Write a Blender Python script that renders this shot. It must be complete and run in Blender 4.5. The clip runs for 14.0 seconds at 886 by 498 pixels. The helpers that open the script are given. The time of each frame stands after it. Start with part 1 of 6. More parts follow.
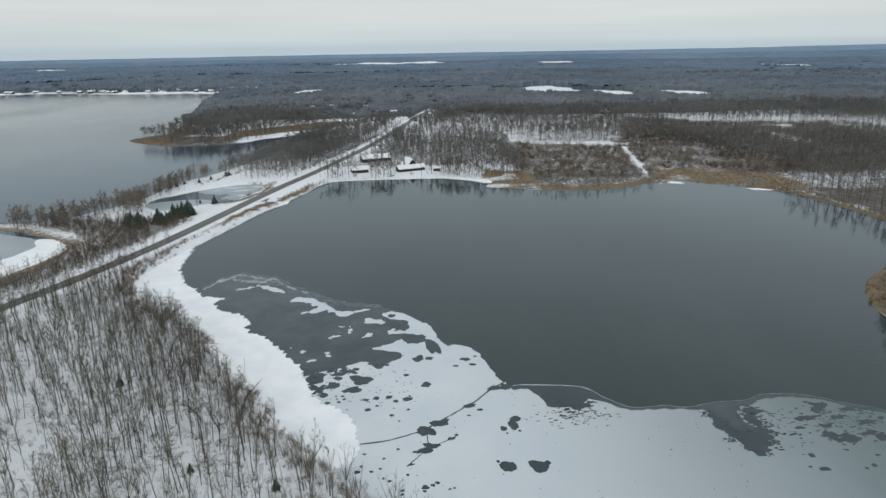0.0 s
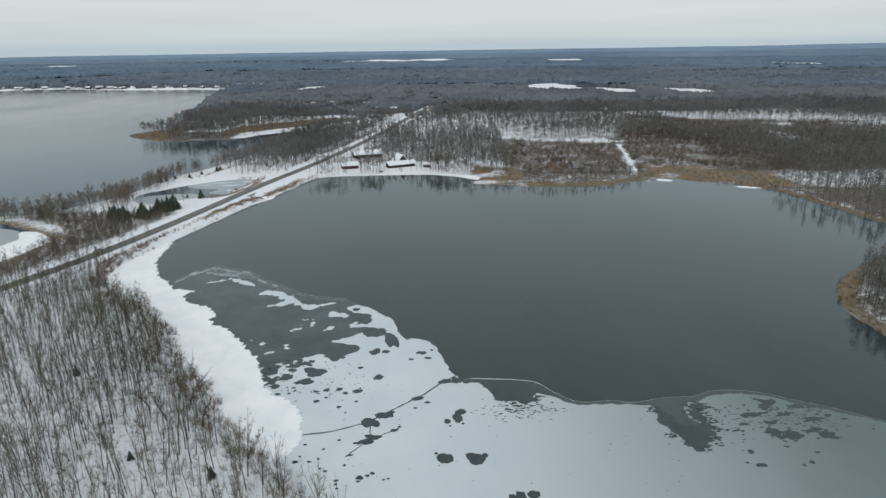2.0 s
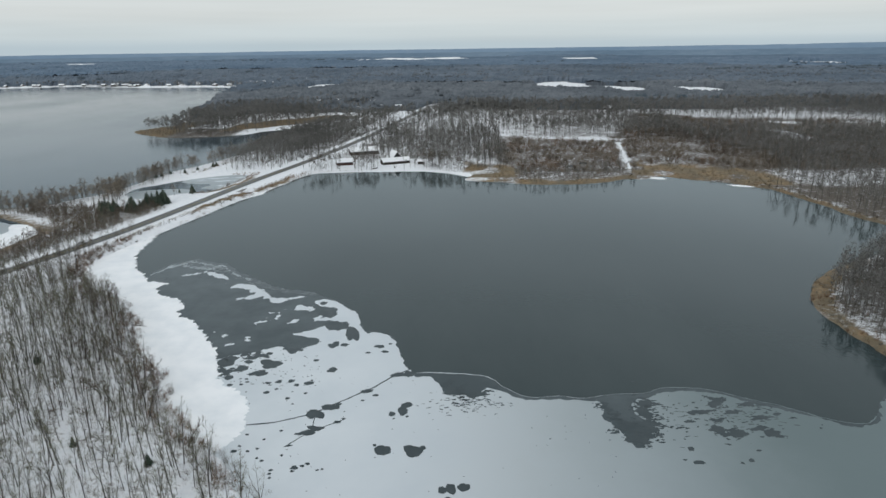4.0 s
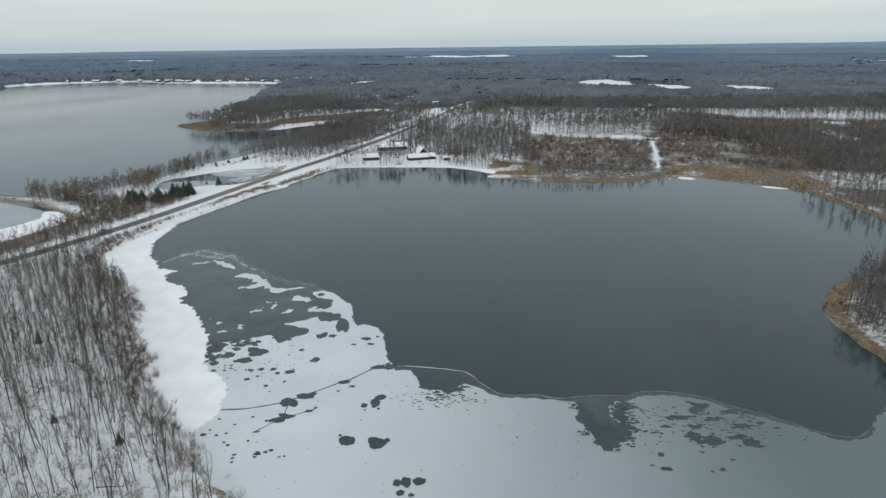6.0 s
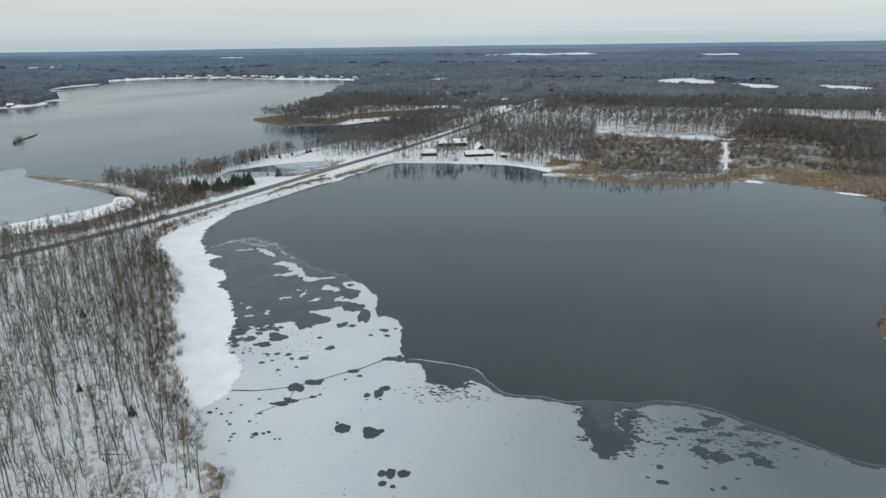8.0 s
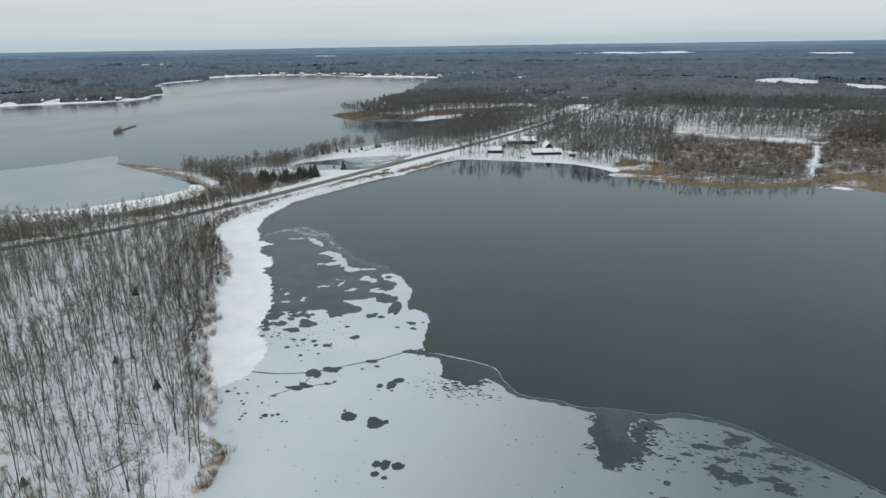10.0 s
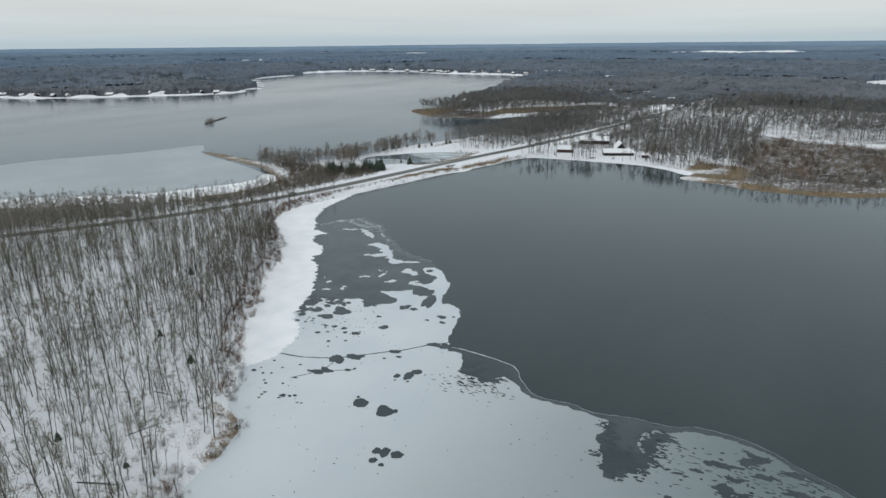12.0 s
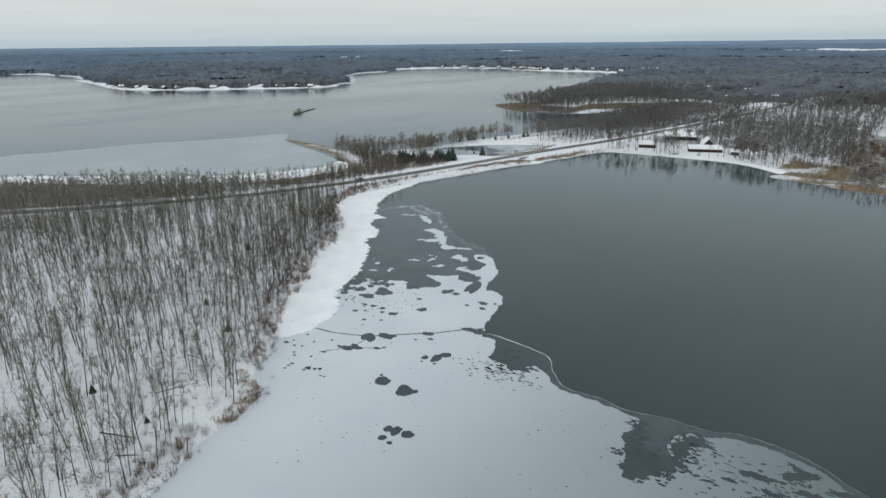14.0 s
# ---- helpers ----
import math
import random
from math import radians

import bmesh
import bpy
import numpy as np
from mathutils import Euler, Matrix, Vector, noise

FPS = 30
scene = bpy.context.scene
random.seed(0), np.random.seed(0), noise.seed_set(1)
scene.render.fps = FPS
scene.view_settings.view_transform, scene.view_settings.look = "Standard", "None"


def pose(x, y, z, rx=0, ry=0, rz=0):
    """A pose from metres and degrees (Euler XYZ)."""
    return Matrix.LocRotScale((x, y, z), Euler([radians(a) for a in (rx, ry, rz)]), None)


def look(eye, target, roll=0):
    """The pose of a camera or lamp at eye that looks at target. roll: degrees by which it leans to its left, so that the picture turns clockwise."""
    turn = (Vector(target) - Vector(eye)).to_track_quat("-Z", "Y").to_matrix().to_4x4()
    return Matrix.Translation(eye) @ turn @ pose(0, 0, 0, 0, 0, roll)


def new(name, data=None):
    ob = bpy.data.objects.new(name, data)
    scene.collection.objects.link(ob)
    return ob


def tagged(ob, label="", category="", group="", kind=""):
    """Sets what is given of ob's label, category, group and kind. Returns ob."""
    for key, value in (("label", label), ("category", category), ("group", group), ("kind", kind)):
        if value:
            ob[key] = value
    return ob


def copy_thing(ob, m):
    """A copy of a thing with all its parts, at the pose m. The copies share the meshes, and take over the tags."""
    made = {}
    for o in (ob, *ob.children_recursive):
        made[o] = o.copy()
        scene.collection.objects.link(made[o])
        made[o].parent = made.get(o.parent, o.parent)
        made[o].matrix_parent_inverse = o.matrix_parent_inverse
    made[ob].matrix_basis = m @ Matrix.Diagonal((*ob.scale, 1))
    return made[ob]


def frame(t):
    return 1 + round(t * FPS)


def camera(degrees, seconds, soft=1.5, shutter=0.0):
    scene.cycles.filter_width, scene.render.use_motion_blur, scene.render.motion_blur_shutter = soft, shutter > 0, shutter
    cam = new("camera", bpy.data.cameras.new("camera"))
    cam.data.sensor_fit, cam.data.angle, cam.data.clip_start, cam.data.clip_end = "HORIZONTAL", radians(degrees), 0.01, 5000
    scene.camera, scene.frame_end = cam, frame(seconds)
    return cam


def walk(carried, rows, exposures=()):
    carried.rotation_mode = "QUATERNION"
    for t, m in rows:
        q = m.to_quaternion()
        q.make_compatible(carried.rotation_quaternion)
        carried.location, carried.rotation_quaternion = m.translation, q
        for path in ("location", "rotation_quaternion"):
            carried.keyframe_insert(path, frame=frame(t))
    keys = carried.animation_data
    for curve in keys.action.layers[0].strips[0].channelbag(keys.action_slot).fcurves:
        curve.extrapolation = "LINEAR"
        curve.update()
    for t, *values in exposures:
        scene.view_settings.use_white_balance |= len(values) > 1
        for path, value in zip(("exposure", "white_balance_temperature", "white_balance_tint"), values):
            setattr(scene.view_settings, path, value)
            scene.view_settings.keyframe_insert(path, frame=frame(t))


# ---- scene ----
from mathutils import geometry

# the drone's camera: one lens and one gliding path over the shore
cam = camera(70.67, 14.0)
PATH = [
    (0.0, 0.01, 0.00, 91.89, -0.00, -17.71, -0.76),
    (0.5, 4.04, -0.00, 91.44, 0.22, -17.75, -0.66),
    (1.0, 8.18, -0.46, 91.34, 0.49, -17.81, -0.64),
    (1.5, 12.40, -0.58, 90.91, 0.76, -17.83, -0.65),
    (2.0, 16.55, -0.95, 90.86, 1.00, -17.91, -0.60),
    (2.5, 20.93, -1.02, 90.45, 1.34, -17.95, -0.56),
    (3.0, 25.46, -1.25, 90.16, 1.73, -17.97, -0.59),
    (5.5, 47.85, 0.26, 88.12, 5.37, -18.11, -0.48),
    (6.0, 52.35, 0.96, 87.84, 7.03, -18.14, -0.51),
    (6.5, 56.96, 1.63, 87.54, 8.74, -18.16, -0.59),
    (7.0, 61.18, 2.69, 87.10, 10.47, -18.19, -0.57),
    (7.5, 65.26, 3.73, 86.83, 12.37, -18.23, -0.54),
    (8.0, 69.26, 4.93, 86.35, 14.34, -18.25, -0.55),
    (10.5, 88.17, 13.39, 83.84, 24.36, -18.28, -0.61),
    (11.0, 91.72, 14.78, 83.69, 26.30, -18.32, -0.53),
    (11.5, 95.25, 16.30, 83.64, 28.26, -18.37, -0.39),
    (12.0, 99.00, 18.17, 83.36, 30.45, -18.39, -0.40),
    (12.5, 101.81, 20.75, 81.74, 32.62, -18.40, -0.43),
    (13.0, 104.27, 23.16, 80.26, 34.71, -18.43, -0.27),
    (13.5, 106.28, 26.06, 78.46, 36.80, -18.41, -0.29),
    (14.0, 108.63, 28.95, 76.89, 38.98, -18.40, -0.47),
]
walk(cam, [(t, pose(x, y, z, 90 + pitch, 0, yaw) @ pose(0, 0, 0, 0, 0, roll)) for t, x, y, z, yaw, pitch, roll in PATH])

# ---- sky and light: bright overcast winter day ----
world = bpy.data.worlds.new("overcast_sky")
scene.world = world
world.use_nodes = True
wn, wl = world.node_tree.nodes, world.node_tree.links
wn.clear()
w_out, w_bg = wn.new("ShaderNodeOutputWorld"), wn.new("ShaderNodeBackground")
w_sky = wn.new("ShaderNodeTexSky")
w_sky.sky_type, w_sky.sun_disc = "NISHITA", False
w_sky.sun_elevation, w_sky.sun_rotation = radians(28), radians(200)
w_tc, w_sep = wn.new("ShaderNodeTexCoord"), wn.new("ShaderNodeSeparateXYZ")
w_ramp = wn.new("ShaderNodeValToRGB")
w_ramp.color_ramp.interpolation = "EASE"
for place, colour in ((0.0, (0.50, 0.60, 0.66)), (0.018, (0.60, 0.675, 0.705)), (0.05, (0.675, 0.715, 0.72)), (0.16, (0.59, 0.69, 0.745)), (0.5, (0.66, 0.74, 0.785)), (1.0, (0.80, 0.825, 0.84))):
    e = w_ramp.color_ramp.elements[0] if place == 0.0 else w_ramp.color_ramp.elements[-1] if place == 1.0 else w_ramp.color_ramp.elements.new(place)
    e.position, e.color = place, (*colour, 1)
w_map, w_noise = wn.new("ShaderNodeMapping"), wn.new("ShaderNodeTexNoise")
w_map.inputs["Scale"].default_value = (1.6, 1.6, 34.0)
w_noise.inputs["Scale"].default_value, w_noise.inputs["Detail"].default_value = 1.3, 3.0
w_cloud, w_mul, w_mix, w_dim = wn.new("ShaderNodeMapRange"), wn.new("ShaderNodeMixRGB"), wn.new("ShaderNodeMixRGB"), wn.new("ShaderNodeMixRGB")
w_cloud.inputs["To Min"].default_value, w_cloud.inputs["To Max"].default_value = 0.86, 1.12
w_mul.blend_type, w_mul.inputs[0].default_value = "MULTIPLY", 1.0
w_dim.blend_type, w_dim.inputs[0].default_value, w_dim.inputs[2].default_value = "MULTIPLY", 1.0, (0.09, 0.09, 0.09, 1)
w_mix.inputs[0].default_value = 0.93
for a, b in ((w_tc.outputs["Generated"], w_sep.inputs[0]), (w_sep.outputs["Z"], w_ramp.inputs[0]), (w_tc.outputs["Generated"], w_map.inputs[0]),
             (w_map.outputs[0], w_noise.inputs["Vector"]), (w_noise.outputs[0], w_cloud.inputs[0]), (w_ramp.outputs[0], w_mul.inputs[1]), (w_cloud.outputs[0], w_mul.inputs[2]),
             (w_sky.outputs[0], w_dim.inputs[1]), (w_dim.outputs[0], w_mix.inputs[1]), (w_mul.outputs[0], w_mix.inputs[2]), (w_mix.outputs[0], w_bg.inputs[0]), (w_bg.outputs[0], w_out.inputs[0])):
    wl.new(a, b)
w_bg.inputs["Strength"].default_value = 1.0
sun = new("sun", bpy.data.lights.new("sun", "SUN"))
sun.data.energy, sun.data.angle, sun.data.color = 0.6, radians(30), (1.0, 0.98, 0.96)
sun.matrix_world = look((-200, -500, 300), (0, 0, 0))
scene.view_settings.exposure = 0.0


# ---- materials ----
def material(name, colours, rough=0.9, scales=(0.4, 4.0), bump=0.0, bump_scale=6.0, spec=0.2, vary=0.0, metal=0.0, airy=0.0):
    """Two scales of noise blend the colours; vary: lighter and darker pieces; airy: light that passes through fine twigs."""
    m = bpy.data.materials.new(name)
    m.use_nodes = True
    n, l = m.node_tree.nodes, m.node_tree.links
    b = n["Principled BSDF"]
    b.inputs["Roughness"].default_value, b.inputs["Specular IOR Level"].default_value, b.inputs["Metallic"].default_value = rough, spec, metal
    tc = n.new("ShaderNodeNewGeometry")
    big, small, mix, ramp = n.new("ShaderNodeTexNoise"), n.new("ShaderNodeTexNoise"), n.new("ShaderNodeMath"), n.new("ShaderNodeValToRGB")
    for node, s in ((big, scales[0]), (small, scales[1])):
        node.inputs["Scale"].default_value, node.inputs["Detail"].default_value = s, 4.0
        l.new(tc.outputs["Position"], node.inputs["Vector"])
    mix.operation = "MULTIPLY_ADD"
    mix.inputs[1].default_value = 0.45
    half = n.new("ShaderNodeMath")
    half.operation = "MULTIPLY"
    half.inputs[1].default_value = 0.55
    l.new(big.outputs[0], half.inputs[0])
    l.new(small.outputs[0], mix.inputs[0])
    l.new(half.outputs[0], mix.inputs[2])
    l.new(mix.outputs[0], ramp.inputs[0])
    k = len(colours)
    for i, c in enumerate(colours):
        place = 0.36 + 0.28 * i / max(1, k - 1)
        e = ramp.color_ramp.elements[0] if i == 0 else ramp.color_ramp.elements[-1] if i == k - 1 else ramp.color_ramp.elements.new(place)
        e.position, e.color = place, (*c, 1)
    top = ramp.outputs[0]
    if vary:
        rnd, add, mr, mul = n.new("ShaderNodeObjectInfo"), n.new("ShaderNodeMath"), n.new("ShaderNodeMapRange"), n.new("ShaderNodeMixRGB")
        add.operation = "FRACT"
        plus = n.new("ShaderNodeMath")
        l.new(rnd.outputs["Random"], plus.inputs[0])
        l.new(tc.outputs["Random Per Island"], plus.inputs[1])
        l.new(plus.outputs[0], add.inputs[0])
        l.new(add.outputs[0], mr.inputs[0])
        mr.inputs["To Min"].default_value, mr.inputs["To Max"].default_value = 1 - vary, 1 + vary
        mul.blend_type, mul.inputs[0].default_value = "MULTIPLY", 1.0
        l.new(top, mul.inputs[1])
        l.new(mr.outputs[0], mul.inputs[2])
        top = mul.outputs[0]
    l.new(top, b.inputs["Base Color"])
    if airy:
        veil, both = n.new("ShaderNodeBsdfTranslucent"), n.new("ShaderNodeMixShader")
        both.inputs[0].default_value = airy
        l.new(top, veil.inputs["Color"])
        l.new(b.outputs[0], both.inputs[1])
        l.new(veil.outputs[0], both.inputs[2])
        l.new(both.outputs[0], n["Material Output"].inputs["Surface"])
    if bump:
        bt, bn = n.new("ShaderNodeTexNoise"), n.new("ShaderNodeBump")
        bt.inputs["Scale"].default_value, bt.inputs["Detail"].default_value = bump_scale, 5.0
        bn.inputs["Strength"].default_value, bn.inputs["Distance"].default_value = bump, 0.3
        l.new(tc.outputs["Position"], bt.inputs["Vector"])
        l.new(bt.outputs[0], bn.inputs["Height"])
        l.new(bn.outputs[0], b.inputs["Normal"])
    return m


BARK = material("bare_bark", [(0.048, 0.044, 0.04), (0.08, 0.074, 0.067), (0.125, 0.117, 0.106)], 0.95, (0.15, 3.0), vary=0.45)
# bark lightened for haze over distant trunks; saplings and drowned twigs share it
LIGHTENED_BARK = material("lightened_bark", [(0.085, 0.078, 0.069), (0.135, 0.125, 0.112), (0.19, 0.18, 0.163)], 0.95, (0.15, 3.0), vary=0.4)
OLIVE = material("olive_brown_twigs", [(0.17, 0.157, 0.133), (0.235, 0.217, 0.186), (0.30, 0.277, 0.24)], 0.95, (0.04, 0.6), vary=0.35, airy=0.45)
MOSS = material("lichen_green_twigs", [(0.125, 0.135, 0.078), (0.185, 0.195, 0.12), (0.24, 0.25, 0.165)], 0.95, (0.05, 1.0), vary=0.4, airy=0.35)
TWIG = material("bare_twigs", [(0.118, 0.115, 0.083), (0.168, 0.164, 0.12), (0.218, 0.212, 0.16)], 0.95, (0.05, 1.0), vary=0.4)
CROWN = material("bare_crowns", [(0.135, 0.132, 0.123), (0.192, 0.187, 0.175), (0.25, 0.243, 0.228)], 0.95, (0.02, 0.4), vary=0.35, airy=0.45)
BRUSH = material("bare_brush", [(0.15, 0.122, 0.096), (0.21, 0.174, 0.136), (0.275, 0.232, 0.18)], 0.95, (0.04, 0.6), vary=0.45, airy=0.45)
DARK_TWIG = material("dark_brown_twigs", [(0.085, 0.068, 0.054), (0.13, 0.104, 0.081), (0.175, 0.142, 0.11)], 0.95, (0.05, 0.8), vary=0.4, airy=0.45)
RED_BRUSH = material("reddish_brush", [(0.15, 0.09, 0.058), (0.21, 0.128, 0.083), (0.27, 0.17, 0.112)], 0.95, (0.05, 0.8), vary=0.4, airy=0.45)
RUSSET = material("russet_brown_brush", [(0.14, 0.094, 0.064), (0.20, 0.137, 0.094), (0.26, 0.182, 0.126)], 0.95, (0.05, 0.8), vary=0.4, airy=0.45)
# three woodland belts with aerial haze mixed into the colour, bluer farther out
HAZED_FAR_WOOD = material("hazed_far_woodland", [(0.088, 0.10, 0.115), (0.125, 0.14, 0.157), (0.168, 0.183, 0.20)], 0.95, (0.006, 0.06), vary=0.1)
HAZED_MIDDLE_WOOD = material("hazed_middle_woodland", [(0.07, 0.094, 0.122), (0.105, 0.132, 0.165), (0.145, 0.173, 0.208)], 0.95, (0.004, 0.04), vary=0.08)
HAZED_HORIZON_WOOD = material("hazed_horizon_woodland", [(0.074, 0.118, 0.172), (0.108, 0.158, 0.218), (0.148, 0.20, 0.262)], 0.95, (0.0025, 0.02), vary=0.06)
# needle green paled to blue-grey, distance haze put into the colour
HAZED_PINE = material("hazed_conifers", [(0.055, 0.074, 0.09), (0.078, 0.1, 0.118), (0.1, 0.125, 0.142)], 0.95, (0.01, 0.1), vary=0.15)
NEEDLE = material("conifer_needles", [(0.026, 0.04, 0.03), (0.05, 0.068, 0.05), (0.08, 0.10, 0.074)], 0.8, (0.3, 3.0), vary=0.35)
REED = material("dry_reeds", [(0.13, 0.092, 0.056), (0.21, 0.152, 0.092), (0.31, 0.24, 0.155)], 0.9, (0.05, 0.8), vary=0.35)
GOLD_REED = material("golden_reeds", [(0.20, 0.125, 0.05), (0.30, 0.195, 0.085), (0.40, 0.28, 0.14)], 0.9, (0.2, 1.5), vary=0.3, airy=0.5)
SNOW = material("snow", [(0.78, 0.80, 0.83), (0.86, 0.875, 0.89), (0.90, 0.905, 0.91)], 0.85, (0.05, 0.9), 0.25, 1.2, 0.3)
ASPHALT = material("wet_asphalt", [(0.04, 0.041, 0.043), (0.065, 0.066, 0.068), (0.10, 0.10, 0.10)], 0.42, (0.08, 1.5), 0.1, 8.0, 0.45)
LINE = material("worn_line_paint", [(0.35, 0.27, 0.07), (0.5, 0.38, 0.09)], 0.8, (0.5, 5.0))
CONCRETE = material("grey_concrete", [(0.16, 0.155, 0.15), (0.28, 0.275, 0.265)], 0.9, (0.4, 3.0))
DARK_WALL = material("dark_stained_boards", [(0.035, 0.028, 0.023), (0.07, 0.055, 0.045)], 0.8, (0.4, 4.0), vary=0.2)
RED_WALL = material("red_brown_boards", [(0.065, 0.036, 0.03), (0.10, 0.056, 0.047)], 0.8, (0.4, 4.0), vary=0.2)
PALE_WALL = material("pale_siding", [(0.38, 0.37, 0.35), (0.5, 0.49, 0.47)], 0.8, (0.4, 4.0), vary=0.3)
TRIM = material("white_trim", [(0.7, 0.7, 0.69), (0.8, 0.8, 0.79)], 0.6, (0.5, 4.0))
SHINGLE = material("dark_shingles", [(0.05, 0.048, 0.047), (0.1, 0.097, 0.095)], 0.9, (0.5, 5.0))
PANE = material("window_glass", [(0.015, 0.018, 0.02), (0.03, 0.034, 0.038)], 0.05, (0.5, 2.0), spec=0.6)
CAR_PAINT = material("grey_car_paint", [(0.30, 0.31, 0.32), (0.36, 0.37, 0.38)], 0.25, (0.5, 3.0), spec=0.6)
# tyre rubber, also the painted shade in the culvert mouth
RUBBER_AND_SHADE = material("tyre_rubber_and_shade", [(0.015, 0.015, 0.015), (0.03, 0.03, 0.03)], 0.9, (1.0, 5.0))
# haze is in the base colours: each farther ridge is paler and bluer
HAZED_RIDGE_NEAR = material("hazed_near_ridge", [(0.10, 0.145, 0.195), (0.13, 0.175, 0.228), (0.165, 0.213, 0.268)], 1.0, (0.0022, 0.02), spec=0.0)
HAZED_RIDGE_MIDDLE = material("hazed_middle_ridge", [(0.14, 0.20, 0.265), (0.165, 0.228, 0.295), (0.195, 0.258, 0.325)], 1.0, (0.002, 0.018), spec=0.0)
HAZED_RIDGE_FAR = material("hazed_horizon_ridge", [(0.18, 0.26, 0.35), (0.205, 0.285, 0.375), (0.23, 0.305, 0.39)], 1.0, (0.0015, 0.01), spec=0.0)


def sheet_material(name, deep, pale, rough, ripple, ripple_scale, cover, spec=0.5, stretch=(1, 1, 1), streak=0.02, thin=None):
    """Water or ice: a dark body, a paler bloom in drifting streaks, and fine ripples. cover: where the bloom begins and fills; thin: the colour where the ice thins eastwards."""
    m = bpy.data.materials.new(name)
    m.use_nodes = True
    n, l = m.node_tree.nodes, m.node_tree.links
    b = n["Principled BSDF"]
    b.inputs["Specular IOR Level"].default_value, b.inputs["IOR"].default_value = spec, 1.33
    g, mp, a1, a2, mr, mixc = n.new("ShaderNodeNewGeometry"), n.new("ShaderNodeMapping"), n.new("ShaderNodeTexNoise"), n.new("ShaderNodeTexNoise"), n.new("ShaderNodeMapRange"), n.new("ShaderNodeMixRGB")
    mp.inputs["Scale"].default_value = stretch
    l.new(g.outputs["Position"], mp.inputs[0])
    l.new(mp.outputs[0], a1.inputs["Vector"])
    a1.inputs["Scale"].default_value, a1.inputs["Detail"].default_value, a1.inputs["Roughness"].default_value = streak, 7.0, 0.62
    l.new(a1.outputs[0], mr.inputs[0])
    mr.inputs["From Min"].default_value, mr.inputs["From Max"].default_value = cover
    mixc.inputs[1].default_value, mixc.inputs[2].default_value = (*deep, 1), (*pale, 1)
    l.new(mr.outputs[0], mixc.inputs[0])
    body = mixc.outputs[0]
    if thin:
        sx, span, wave, fade = n.new("ShaderNodeSeparateXYZ"), n.new("ShaderNodeMapRange"), n.new("ShaderNodeMath"), n.new("ShaderNodeMixRGB")
        l.new(g.outputs["Position"], sx.inputs[0])
        wave.operation = "MULTIPLY_ADD"
        l.new(a1.outputs[0], wave.inputs[0])
        wave.inputs[1].default_value = 40.0
        l.new(sx.outputs["X"], wave.inputs[2])
        l.new(wave.outputs[0], span.inputs[0])
        span.interpolation_type = "SMOOTHSTEP"
        span.inputs["From Min"].default_value, span.inputs["From Max"].default_value = 15.0, 140.0
        l.new(span.outputs[0], fade.inputs[0])
        l.new(body, fade.inputs[1])
        fade.inputs[2].default_value = (*thin, 1)
        body = fade.outputs[0]
    l.new(body, b.inputs["Base Color"])
    rr = n.new("ShaderNodeMapRange")
    rr.inputs["To Min"].default_value, rr.inputs["To Max"].default_value = rough
    l.new(mr.outputs[0], rr.inputs[0])
    l.new(rr.outputs[0], b.inputs["Roughness"])
    if ripple:
        bp = n.new("ShaderNodeBump")
        a2.inputs["Scale"].default_value, a2.inputs["Detail"].default_value = ripple_scale, 3.0
        l.new(g.outputs["Position"], a2.inputs["Vector"])
        l.new(a2.outputs[0], bp.inputs["Height"])
        bp.inputs["Strength"].default_value, bp.inputs["Distance"].default_value = ripple, 0.1
        l.new(bp.outputs[0], b.inputs["Normal"])
    return m


WATER = sheet_material("lake_water", (0.025, 0.040, 0.042), (0.036, 0.052, 0.054), (0.0, 0.06), 0.3, 0.7, (0.4, 0.65), 0.5, (1, 0.35, 1), 0.012)
LAKE = sheet_material("open_lake_water", (0.014, 0.034, 0.05), (0.026, 0.05, 0.067), (0.10, 0.18), 0.5, 0.5, (0.4, 0.65), 0.5, (1, 0.35, 1), 0.006)
SKIM = sheet_material("clear_skim_ice", (0.042, 0.058, 0.064), (0.085, 0.105, 0.112), (0.12, 0.3), 0.05, 0.5, (0.42, 0.7), 0.5, (1, 1, 1), 0.05)
VEIL = sheet_material("frosted_skim_ice", (0.068, 0.084, 0.09), (0.11, 0.13, 0.137), (0.2, 0.35), 0.05, 0.5, (0.4, 0.7), 0.5, (1, 1, 1), 0.12)
POOL = sheet_material("meltwater", (0.036, 0.050, 0.055), (0.055, 0.070, 0.075), (0.1, 0.25), 0.03, 0.5, (0.4, 0.7), 0.5, (1, 1, 1), 0.2)
ICE = sheet_material("grey_lake_ice", (0.56, 0.605, 0.64), (0.69, 0.725, 0.75), (0.35, 0.5), 0.08, 1.5, (0.3, 0.7), 0.35, (1, 1, 1), 0.03, (0.15, 0.19, 0.195))
THIN_ICE = sheet_material("thin_lake_ice", (0.29, 0.33, 0.35), (0.44, 0.48, 0.50), (0.3, 0.5), 0.05, 1.0, (0.35, 0.7), 0.4, (1, 1, 1), 0.02)
SNOW_ICE = sheet_material("snowy_shore_ice", (0.80, 0.83, 0.855), (0.93, 0.94, 0.95), (0.7, 0.9), 0.3, 1.2, (0.3, 0.6), 0.25, (1, 1, 1), 0.12)


